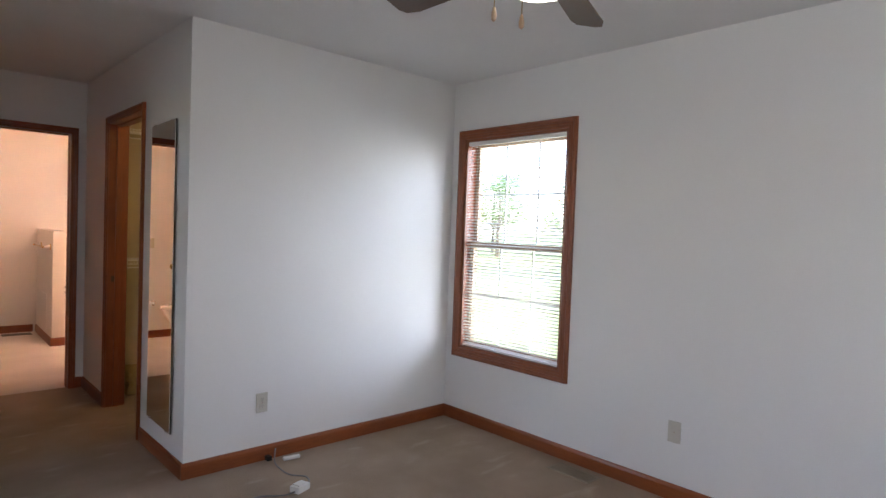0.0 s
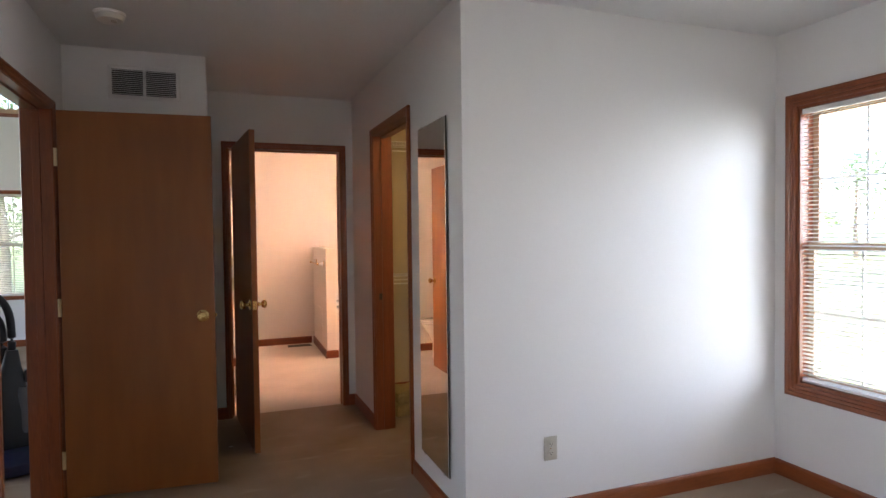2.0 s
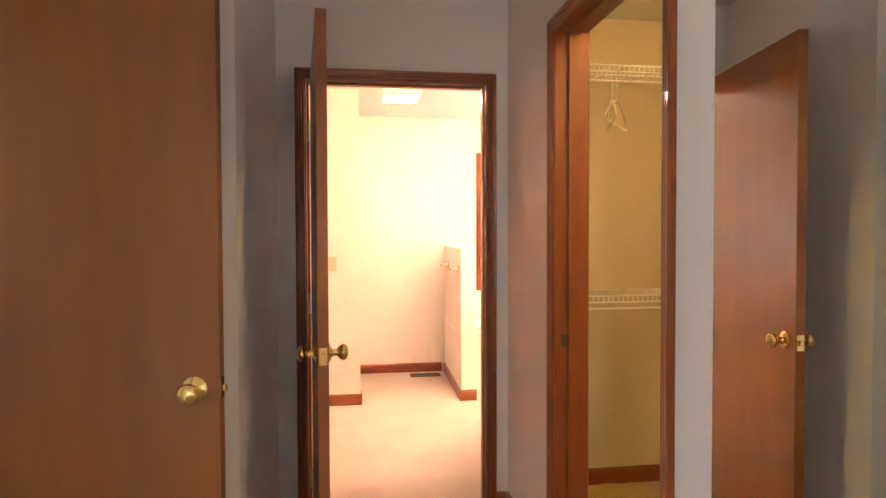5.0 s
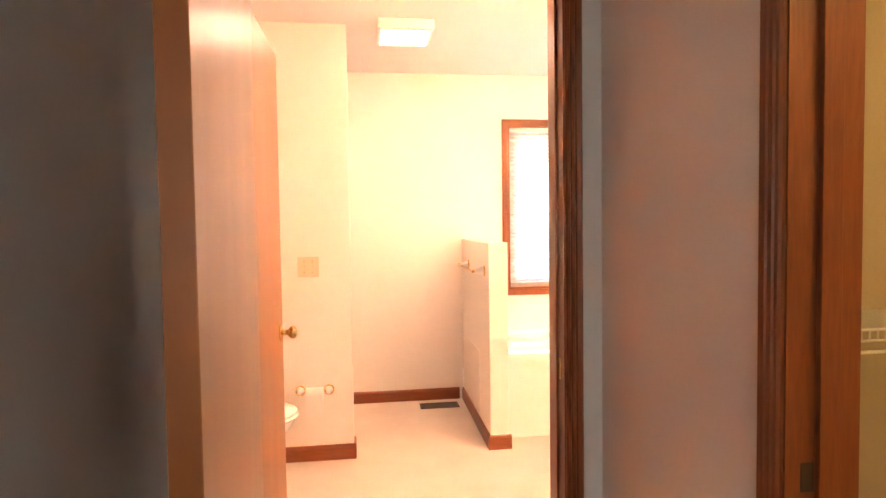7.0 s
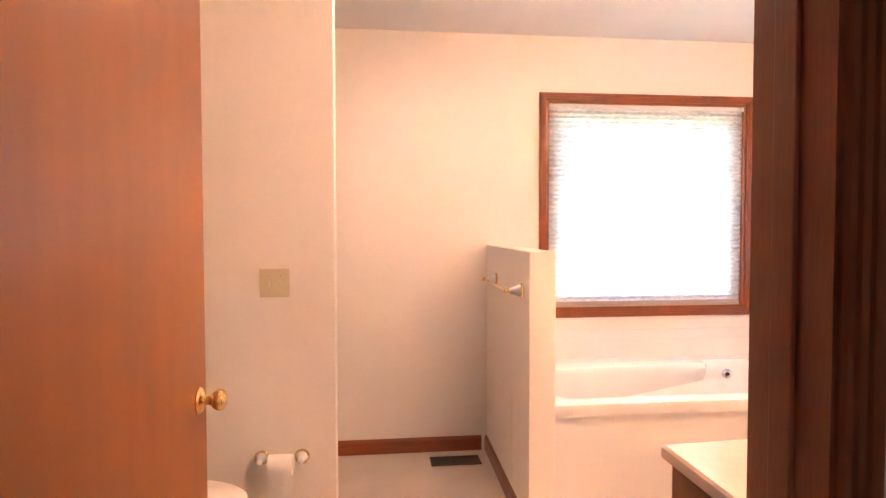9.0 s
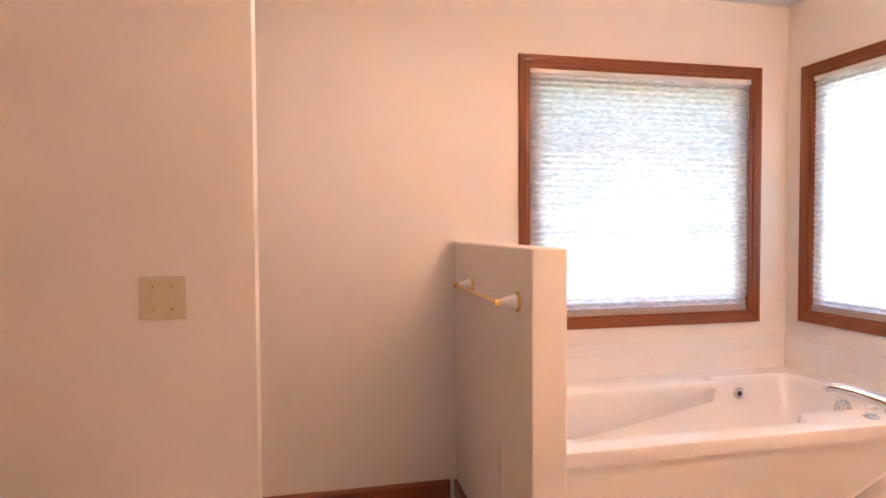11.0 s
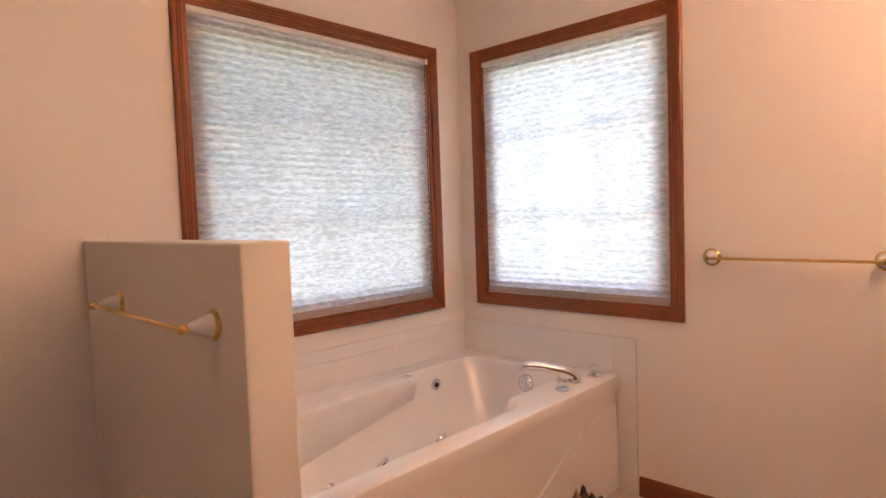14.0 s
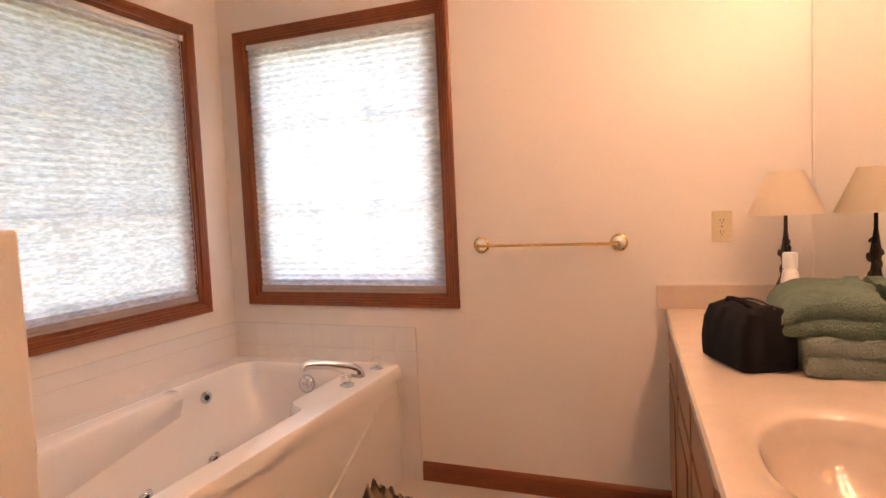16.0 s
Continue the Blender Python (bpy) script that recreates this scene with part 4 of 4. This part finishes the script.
def towel_bar(m, length, reach, label):
    """Brass bar on two porcelain posts; local x along the bar, -y out of the wall."""
    ob = thing("towel_bar", m, label, "towel bar", "towel bars")
    for x in (0, length):
        b = part("rosette", lathed([(0.033, 0), (0.035, 0.003), (0.031, 0.007), (0.025, 0.010)], pose(x, 0, 0, 90)), BRASS, ob, "brass rosette", True)
        part("post", lathed([(0.027, 0.006), (0.026, 0.013), (0.018, reach * 0.5), (0.011, reach - 0.014), (0.008, reach - 0.010)], pose(x, 0, 0, 90)), WHITE, b, "white porcelain post", True)
        part("ball", lathed([(0.001, reach - 0.014), (0.009, reach - 0.010), (0.012, reach), (0.009, reach + 0.009), (0.001, reach + 0.012)], pose(x, 0, 0, 90), 16), BRASS, b, smooth=True)
    part("bar", tubed([(0, -reach, 0), (length, -reach, 0)], 0.006, 12), BRASS, ob, smooth=True)
    return ob


towel_bar(pose(1.4619, 8.535, 1.048, 0, 0, -91.08), 0.605, 0.070, "brass and porcelain towel bar on the half wall")
towel_bar(FACE_E(3.312, 7.545, 1.064), 0.562, 0.066, "brass and porcelain towel bar on the long wall")

# toilet paper holder
tp = thing("toilet_paper_holder", FACE_N(0.357, 7.805, 0.405), "brass and porcelain paper holder with a paper roll", "paper holder")
for x in (0, 0.158):
    b = part("rosette", lathed([(0.030, 0), (0.031, 0.003), (0.027, 0.007), (0.022, 0.009)], pose(x, 0, 0, 90)), BRASS, tp, "brass rosette", True)
    part("post", lathed([(0.024, 0.006), (0.022, 0.014), (0.015, 0.04), (0.012, 0.06), (0.001, 0.068)], pose(x, 0, 0, 90)), WHITE, b, "white porcelain post", True)
rl = part("paper_roll", lathed([(0.018, 0.035), (0.040, 0.035), (0.040, 0.130), (0.018, 0.130)], Matrix.Translation((0, -0.052, -0.012)) @ pose(0, 0, 0, 0, 90)), PAPER, tp, "white paper roll", True)
part("paper_sheet", boxed(0.036, 0.129, -0.0935, -0.0925, -0.12, -0.014), PAPER, rl)

# toilet, facing away from the west wall
wc = thing("toilet", pose(-0.348, 7.40, 0), "white porcelain toilet with a round bowl", "toilet")
bowl = []
for k, z in ((0.55, 0.0), (0.52, 0.04), (0.50, 0.16), (0.72, 0.27), (0.95, 0.36), (1.0, 0.385)):
    bowl.append(resample([(0.46 + (0.265 * k if math.cos(a) > 0 else 0.22 * k) * math.cos(a), 0.178 * k * math.sin(a), z) for a in [2 * math.pi * i / 48 for i in range(48)]], 48))
part("bowl", loft(bmesh.new(), bowl, True), WHITE, wc, smooth=True)
for nm, z0, z1, k in (("seat", 0.386, 0.404, 1.02), ("lid", 0.4045, 0.425, 1.0)):
    lp = [[(0.46 + (0.27 if math.cos(a) > 0 else 0.22) * k * e * math.cos(a), 0.182 * k * e * math.sin(a), z) for a in [2 * math.pi * i / 48 for i in range(48)]] for e, z in ((0.97, z0), (1.0, z0 + 0.006), (1.0, z1 - 0.006), (0.96, z1))]
    part(nm, loft(bmesh.new(), lp, True), WHITE, wc, smooth=True)
part("tank", boxed(0.0, 0.19, -0.23, 0.23, 0.38, 0.74, bev=0.02), WHITE, wc, smooth=True)
part("tank_lid", boxed(-0.0, 0.20, -0.24, 0.24, 0.742, 0.775, bev=0.010), WHITE, wc, smooth=True)
part("pedestal", boxed(0.06, 0.30, -0.10, 0.10, 0.0, 0.38, bev=0.03), WHITE, wc, smooth=True)

# ---- vanity ----
VY, VF, CT = 6.32, 6.797, 0.808
SX, SY, SA, SB = 1.97, 6.515, 0.225, 0.150
ctop = thing("vanity_countertop", pose(0, 0, 0), "cream cultured marble countertop with moulded oval sink", "countertop")
NS = 96


def ring(a, b, z):
    return [(SX + a * math.cos(2 * math.pi * i / NS), SY + b * math.sin(2 * math.pi * i / NS), z) for i in range(NS)]


def rect_ring(x0, x1, y0, y1, z):
    out = []
    for i in range(NS):
        a = 2 * math.pi * i / NS
        c, s = math.cos(a), math.sin(a)
        k = min(((x1 - SX) if c > 0 else (SX - x0)) / max(1e-6, abs(c)), ((y1 - SY) if s > 0 else (SY - y0)) / max(1e-6, abs(s)))
        out.append((SX + k * c, SY + k * s, z))
    for cx, cy in ((x0, y0), (x1, y0), (x0, y1), (x1, y1)):
        i = min(range(NS), key=lambda q: (out[q][0] - cx) ** 2 + (out[q][1] - cy) ** 2)
        out[i] = (cx, cy, z)
    return out


loops = [rect_ring(1.487, 3.309, VY + 0.003, VF, CT - 0.032), rect_ring(1.485, 3.309, VY + 0.003, VF + 0.002, CT - 0.026), rect_ring(1.485, 3.309, VY + 0.003, VF + 0.002, CT - 0.006), rect_ring(1.491, 3.309, VY + 0.003, VF - 0.004, CT),
         ring(SA + 0.045, SB + 0.03, CT), ring(SA + 0.03, SB + 0.018, CT - 0.003), ring(SA + 0.005, SB + 0.005, CT - 0.005), ring(SA - 0.008, SB - 0.006, CT - 0.014), ring(SA - 0.025, SB - 0.02, CT - 0.05), ring(SA * 0.72, SB * 0.72, CT - 0.10), ring(SA * 0.42, SB * 0.42, CT - 0.128), ring(0.025, 0.025, CT - 0.135)]
part("top", loft(bmesh.new(), loops, True), MARBLE, ctop, smooth=True)
part("drain", lathed([(0.022, CT - 0.134), (0.022, CT - 0.131), (0.010, CT - 0.129)], Matrix.Translation((SX, SY, 0)), 20), CHROME, ctop, "chrome drain", True)
part("side_splash", boxed(3.290, 3.310, VY + 0.02, VF + 0.03, CT + 0.0, CT + 0.092, bev=0.004), MARBLE, ctop)
part("back_splash", boxed(1.487, 3.289, VY + 0.003, VY + 0.02, CT, CT + 0.092, bev=0.004), MARBLE, ctop)

cab = thing("vanity_cabinet", pose(0, 0, 0), "stained oak vanity cabinet under the countertop", "cabinet")
part("body", boxed(1.505, 3.306, VY + 0.003, VF - 0.042, 0.09, 0.62), OAK, cab)
part("side_panel", boxed(1.50, 1.52, VY + 0.003, VF - 0.042, 0.621, CT - 0.034), OAK, cab)
part("toe_kick", boxed(1.51, 3.306, VY + 0.003, VF - 0.11, 0.0, 0.09), OAK, cab)
part("face_frame", boxed(1.50, 3.306, VF - 0.042, VF - 0.024, 0.09, CT - 0.034), OAK, cab)
for i in range(4):
    x0 = 1.52 + i * 0.445
    d = part("cabinet_door", boxed(x0, x0 + 0.41, VF - 0.024, VF - 0.008, 0.12, CT - 0.20, bev=0.003), OAK, cab)
    part("raised_panel", boxed(x0 + 0.06, x0 + 0.35, VF - 0.008, VF - 0.003, 0.18, CT - 0.26, bev=0.002), OAK, d)
    dr = part("drawer_front", boxed(x0, x0 + 0.41, VF - 0.024, VF - 0.008, CT - 0.175, CT - 0.05, bev=0.003), OAK, cab)

# the front of the vanity runs slightly out of square with the wall
for ob in list(ctop.children) + list(cab.children_recursive):
    for v in ob.data.vertices:
        shift = 6.715 + 0.058 * (v.co.x - 1.487) - VF - 0.002
        v.co.y += shift * min(1.0, max(0.0, (v.co.y - 6.66) / 0.09))

vm = thing("vanity_mirror", FACE_S(3.309, VY, 0), "large frameless wall mirror over the vanity", "mirror")
part("mirror_glass", boxed(0.018, 1.80, -0.006, -0.001, CT + 0.10, 2.05), MIRROR, vm)
part("edge_trim", boxed(0.0, 0.018, -0.012, -0.001, CT + 0.10, 2.05, bev=0.003), CREAM, vm, "pale edge strip")

vl = thing("vanity_light", FACE_S(2.80, VY, 2.16), "brass light bar with six lit round bulbs", "wall light")
part("back_plate", boxed(0, 1.22, -0.035, -0.001, -0.05, 0.05, bev=0.006), BRASS, vl)
for i in range(6):
    x = 0.11 + 0.20 * i
    s = part("socket", lathed([(0.024, 0.034), (0.022, 0.055)], pose(x, 0, 0, 90)), BRASS, vl)
    part("bulb", lathed([(0.012, 0.05), (0.030, 0.066), (0.042, 0.09), (0.044, 0.105), (0.036, 0.135), (0.018, 0.149), (0.001, 0.152)], pose(x, 0, 0, 90)), GLOW_BULB, s, "lit round bulb", True)

# table lamp with a wrought base
tl = thing("table_lamp", pose(3.08, 6.448, CT), "small table lamp with dark wrought base and pale shade", "lamp")
part("base", lathed([(0.001, 0.0), (0.050, 0.0), (0.052, 0.006), (0.035, 0.014), (0.014, 0.022), (0.010, 0.03)]), STEEL, tl, smooth=True)
part("stem", lathed([(0.010, 0.02), (0.008, 0.07), (0.013, 0.11), (0.018, 0.15), (0.012, 0.19), (0.017, 0.225), (0.011, 0.26), (0.006, 0.30), (0.005, 0.42)]), STEEL, tl, smooth=True)
random.seed(4)
for i in range(9):
    a, z = i * 2.3, 0.12 + 0.018 * i
    bm = bmesh.new()
    bmesh.ops.create_icosphere(bm, subdivisions=2, radius=0.011)
    bmesh.ops.transform(bm, matrix=Matrix.Translation((0.017 * math.cos(a), 0.017 * math.sin(a), z)) @ pose(0, 0, 0, 40 * i, 25 * i, 0) @ Matrix.Diagonal((1.6, 0.9, 0.6, 1)), verts=bm.verts)
    part("leaf_ornament", bm, STEEL, tl, smooth=True)
part("scroll_foot", tubed(curve_pts([(0.0, 0.008, 0.16), (-0.01, 0.03, 0.11), (-0.015, 0.045, 0.05), (-0.02, 0.055, 0.012), (-0.03, 0.075, 0.008), (-0.03, 0.085, 0.02)]), 0.006), STEEL, tl, smooth=True)
sh = bmesh.new()
lathe(sh, [(0.112, 0.352), (0.050, 0.490), (0.0485, 0.490), (0.1105, 0.352)], None, 40)
bmesh.ops.delete(sh, geom=[f for f in sh.faces if len(f.verts) > 4], context="FACES")
part("shade", sh, SHADE, tl, "pale cloth cone shade", True)

# lotion bottle
lb = thing("lotion_bottle", pose(2.84, 6.475, CT), "white plastic lotion bottle with a blue label", "bottle")
part("body", loft(bmesh.new(), [resample(rounded(-w, w, -d, d, min(w, d) * 0.7, z), 40) for w, d, z in ((0.026, 0.016, 0.0), (0.036, 0.020, 0.006), (0.038, 0.022, 0.10), (0.037, 0.021, 0.165), (0.028, 0.018, 0.195), (0.016, 0.014, 0.205))], True), WHITEP, lb, smooth=True)
part("cap", lathed([(0.020, 0.205), (0.020, 0.245), (0.017, 0.250), (0.001, 0.250)], None, 20), WHITEP, lb, smooth=True)
part("label", boxed(-0.0388, -0.0383, -0.012, 0.012, 0.145, 0.172), LABEL, lb, "small dark blue label")
part("label_bar", boxed(-0.0392, -0.0387, -0.009, 0.009, 0.156, 0.160), WHITEP, lb)


def soft_block(x0, x1, y0, y1, z0, z1, r, seed, amp, cuts=5):
    """A soft box with rounded edges and an uneven skin."""
    bm = boxed(x0, x1, y0, y1, z0, z1, bev=r)
    bmesh.ops.subdivide_edges(bm, edges=[e for e in bm.edges if e.calc_length() > 0.03], cuts=cuts, use_grid_fill=True)
    for v in bm.verts:
        p = v.co * 14 + Vector((seed, seed * 2.1, seed * 0.7))
        v.co += (noise.noise_vector(p) + 0.45 * noise.noise_vector(p * 3.3)) * amp * (0.2 if v.co.z < z0 + 0.004 else 1)
    return bm


def towel(name, x0, x1, y0, y1, z0, z1, mat, label, folds, m, slump=0.12):
    ob = thing(name, m, label, "towel")
    n = folds
    for i in range(n):
        a, b = z0 + (z1 - z0) * i / n, z0 + (z1 - z0) * (i + 1) / n
        e = 0.006 * (i % 2)
        bm = soft_block(x0 + e, x1 - e, y0 + e, y1, a, b + 0.004, 0.45 * (b - a), 3.1 * i + z0 + x0 * 9, 0.013, 12)
        for v in bm.verts:
            k = max(0.0, (v.co.y - y1 * 0.25) / (y1 * 0.75))
            j = max(0.0, (x0 * 0.3 - v.co.x) / abs(x0 * 0.7))
            v.co.z *= 1 - slump * k * k - 0.35 * slump * j * j
        part("fold", bm, mat, ob, smooth=True)
    return ob


towel("folded_towel", -0.14, 0.15, -0.10, 0.092, 0.0, 0.088, GREYTOWEL, "folded grey-green bath towel on the counter", 2, pose(2.56, 6.428, CT, 0, 0, 2))
towel("bath_towel", -0.16, 0.19, -0.112, 0.115, 0.0, 0.098, GREENTOWEL, "rumpled sage green towel lying on another towel", 2, pose(2.60, 6.438, CT + 0.085, 0, 0, -3), 0.5)

bag = thing("toiletry_bag", pose(2.545, 6.618, CT, 0, 0, 24), "black nylon toiletry bag with an open zip", "bag")
bm = loft(bmesh.new(), [resample(rounded(-w, w, -d, d, min(w, d) * 0.3, z), 72) for w, d, z in ((0.098, 0.062, 0.0), (0.108, 0.070, 0.006), (0.110, 0.072, 0.05), (0.106, 0.066, 0.105), (0.096, 0.050, 0.138), (0.078, 0.024, 0.150))], True)
for v in bm.verts:
    v.co += noise.noise_vector(v.co * 22) * 0.007 * min(1, v.co.z * 30)
part("body", bm, BLACKCLOTH, bag, smooth=True)
part("zip", tubed(curve_pts([(-0.088, -0.018, 0.146), (-0.03, -0.022, 0.156), (0.03, -0.02, 0.156), (0.088, -0.012, 0.144)]), 0.003, 6), STEEL, bag, "metal zip")
part("handle_loop", tubed(curve_pts([(-0.06, 0.02, 0.142), (-0.03, 0.03, 0.160), (0.03, 0.03, 0.160), (0.06, 0.02, 0.142)]), 0.006, 6), BLACKCLOTH, bag, smooth=True)

# crumpled striped cloth on the floor
bm = bmesh.new()
bmesh.ops.create_grid(bm, x_segments=60, y_segments=60, size=1)
for v in bm.verts:
    x, y = v.co.x, v.co.y
    r = max(abs(x), abs(y))
    p = Vector((x * 2.2, y * 2.2, 3.0))
    fold = 0.45 + 0.55 * noise.noise(p) + 0.30 * noise.noise(p * 2.3) - 0.25 * abs(noise.noise(p * 3.1))
    h = 0.25 * max(0, 1 - r ** 2.2) * (0.35 + fold) + 0.006
    q = noise.noise_vector(p * 1.3)
    v.co = Vector((x * 0.33 + q.x * 0.05, y * 0.115 + q.y * 0.025, max(0.004, h)))
cb = solid("crumpled_cloth", bm, CLOTH, "crumpled brown striped cloth dropped beside the tub", "cloth", smooth=True)
cb.matrix_world = pose(2.68, 7.795, 0, 0, 0, 3)
sm = cb.modifiers.new("thickness", "SOLIDIFY")
sm.thickness = 0.004

# folded blanket on the closet floor, and a scrap of paper in the hall
MUSTARD = material("mustard_blanket", (0.42, 0.32, 0.14), 0.95, second=(0.32, 0.235, 0.095), scale=12, fine=180, bump=1.0, spec=0.1)
towel("folded_blanket", -0.20, 0.20, -0.15, 0.15, 0.0, 0.20, MUSTARD, "folded mustard yellow blanket on the closet floor", 2, pose(1.74, 5.56, 0, 0, 0, 4))
solid("paper_scrap", boxed(0.365, 0.392, 5.25, 5.262, 0.0, 0.004, bev=0.001), PAPER, "tiny white scrap of paper on the carpet", "paper")

# ---- landing ----
vac = thing("vacuum_cleaner", pose(-0.885, 5.46, 0, 0, 0, 20), "black upright vacuum cleaner with a dark blue head by the doorway", "vacuum cleaner")


def slab_loft(rows, n=40):
    """A rounded upright body from (half width, half depth, x, y, z) rows."""
    return loft(bmesh.new(), [resample(rounded(x - w, x + w, y - d, y + d, min(w, d) * 0.6, z), n) for w, d, x, y, z in rows], True)


part("cleaner_head", slab_loft([(0.14, 0.13, 0.03, -0.16, 0.012), (0.15, 0.14, 0.03, -0.16, 0.03), (0.145, 0.135, 0.03, -0.16, 0.075), (0.10, 0.09, 0.03, -0.12, 0.115)]), BLUEP, vac, "dark blue cleaner head", True)
for x in (-0.10, 0.16):
    part("wheel", lathed([(0.001, -0.012), (0.045, -0.012), (0.05, -0.006), (0.05, 0.006), (0.045, 0.012), (0.001, 0.012)], pose(x, 0.02, 0.05, 0, 90)), BLACKP, vac, smooth=True)
part("body", slab_loft([(0.085, 0.07, 0.015, 0.0, 0.06), (0.095, 0.08, 0.015, 0.0, 0.16), (0.095, 0.08, 0.010, 0.0, 0.34), (0.075, 0.06, 0.010, 0.01, 0.52), (0.050, 0.045, 0.015, 0.02, 0.60), (0.032, 0.03, 0.020, 0.02, 0.70)]), BLACKP, vac, smooth=True)
part("dust_cup", lathed([(0.045, 0.20), (0.052, 0.22), (0.055, 0.44), (0.045, 0.48)], Matrix.Translation((0.085, -0.04, 0))), material("smoke_grey_cup", (0.12, 0.12, 0.13), 0.15, bump=0), vac, "smoke-grey dust cup", True)
part("latch", boxed(0.075, 0.125, -0.06, 0.0, 0.50, 0.58, bev=0.012), BLACKP, vac, smooth=True)
part("handle", tubed(curve_pts([(0.020, 0.02, 0.66), (0.022, 0.02, 0.80), (0.012, 0.02, 0.92), (-0.02, 0.02, 1.00), (-0.075, 0.015, 1.055), (-0.12, 0.01, 1.10), (-0.145, 0.01, 1.125)]), 0.022, 12), BLACKP, vac, smooth=True)
part("hose", tubed(curve_pts([(-0.03, 0.05, 0.62), (-0.03, 0.05, 0.82), (-0.065, 0.04, 0.90), (-0.105, 0.03, 0.82), (-0.125, 0.02, 0.66), (-0.135, 0.02, 0.56), (-0.10, 0.01, 0.44), (-0.085, 0.0, 0.25), (-0.075, 0.0, 0.14)]), 0.030, 12), BLACKP, vac, "thick black hose", True)
part("attachment", boxed(-0.135, -0.095, -0.02, 0.03, 0.26, 0.42, bev=0.010), BLACKP, vac, smooth=True)
part("cord", tubed(curve_pts([(-0.13, 0.02, 0.46), (-0.18, 0.03, 0.36), (-0.22, 0.03, 0.24), (-0.225, 0.03, 0.19), (-0.19, 0.03, 0.175), (-0.10, 0.02, 0.18)]), 0.005, 6), BLACKP, vac)

# ---- trees and shrubs outside ----


def tree(m, height, seed, label):
    rng = random.Random(seed)
    ob = thing("tree", m, label, "tree", "garden trees")
    bm = tubed(curve_pts([(0, 0, -0.1), (0.05, 0.03, height * 0.25), (-0.04, 0.06, height * 0.5), (0.03, 0.0, height * 0.8)]), [0.16 - 0.006 * i for i in range(19)], 9)
    tips = []
    for i in range(9):
        a, z = rng.uniform(0, 6.28), height * rng.uniform(0.25, 0.7)
        L = height * rng.uniform(0.2, 0.36)
        tip = (L * math.cos(a), L * math.sin(a), z + L * rng.uniform(0.3, 0.8))
        tube(bm, [(0, 0, z), (tip[0] * 0.5, tip[1] * 0.5, z + (tip[2] - z) * 0.35), tip], [0.05, 0.03, 0.012], 6)
        tips.append(tip)
    part("trunk", bm, BARK, ob, "brown bark", True)
    verts, faces = [], []
    tips.append((0, 0, height * 0.9))
    for c in tips:
        for k in range(330):
            v = Vector((rng.gauss(0, 1), rng.gauss(0, 1), rng.gauss(0, 0.8))) * height * 0.085
            p = Vector(c) + v
            if p.z < height * 0.1:
                continue
            q = Euler((rng.uniform(0, 6), rng.uniform(0, 6), rng.uniform(0, 6))).to_matrix()
            s = rng.uniform(0.05, 0.11)
            n = len(verts)
            verts += [p + q @ Vector(w) * s for w in ((-1, 0, 0), (0, -0.5, 0.15), (1, 0, 0), (0, 0.5, 0.15))]
            faces.append((n, n + 1, n + 2, n + 3))
    me = bpy.data.meshes.new("crown")
    me.from_pydata(verts, [], faces)
    me.materials.append(LEAF)
    o = new("crown", me)
    o.parent = ob
    o["kind"] = "stuff"
    return ob


ta = tree(pose(24.0, 9.0, -0.5), 7.0, 2, "leafy green tree on the lawn")
tb = tree(pose(2.4, 15.0, -0.5), 6.5, 5, "leafy green tree on the lawn")
for base, x, y, r in ((ta, 26.0, 15.0, 70), (tb, 27.0, 3.5, 20), (ta, 4.6, 15.5, 140), (tb, 0.2, 16.5, 200), (ta, -5.5, 22.0, 30), (tb, -9.5, 23.0, 100), (tb, 33.0, 30.0, 160), (ta, 38.0, 27.0, 80), (tb, 39.0, 36.0, 10), (ta, 31.0, 35.0, 220), (ta, -8.0, 27.0, 250), (tb, -3.0, 26.5, 310), (ta, -13.0, 26.0, 10), (tb, -17.0, 28.0, 60)):
    copy_thing(base, pose(x, y, -0.5, 0, 0, r))
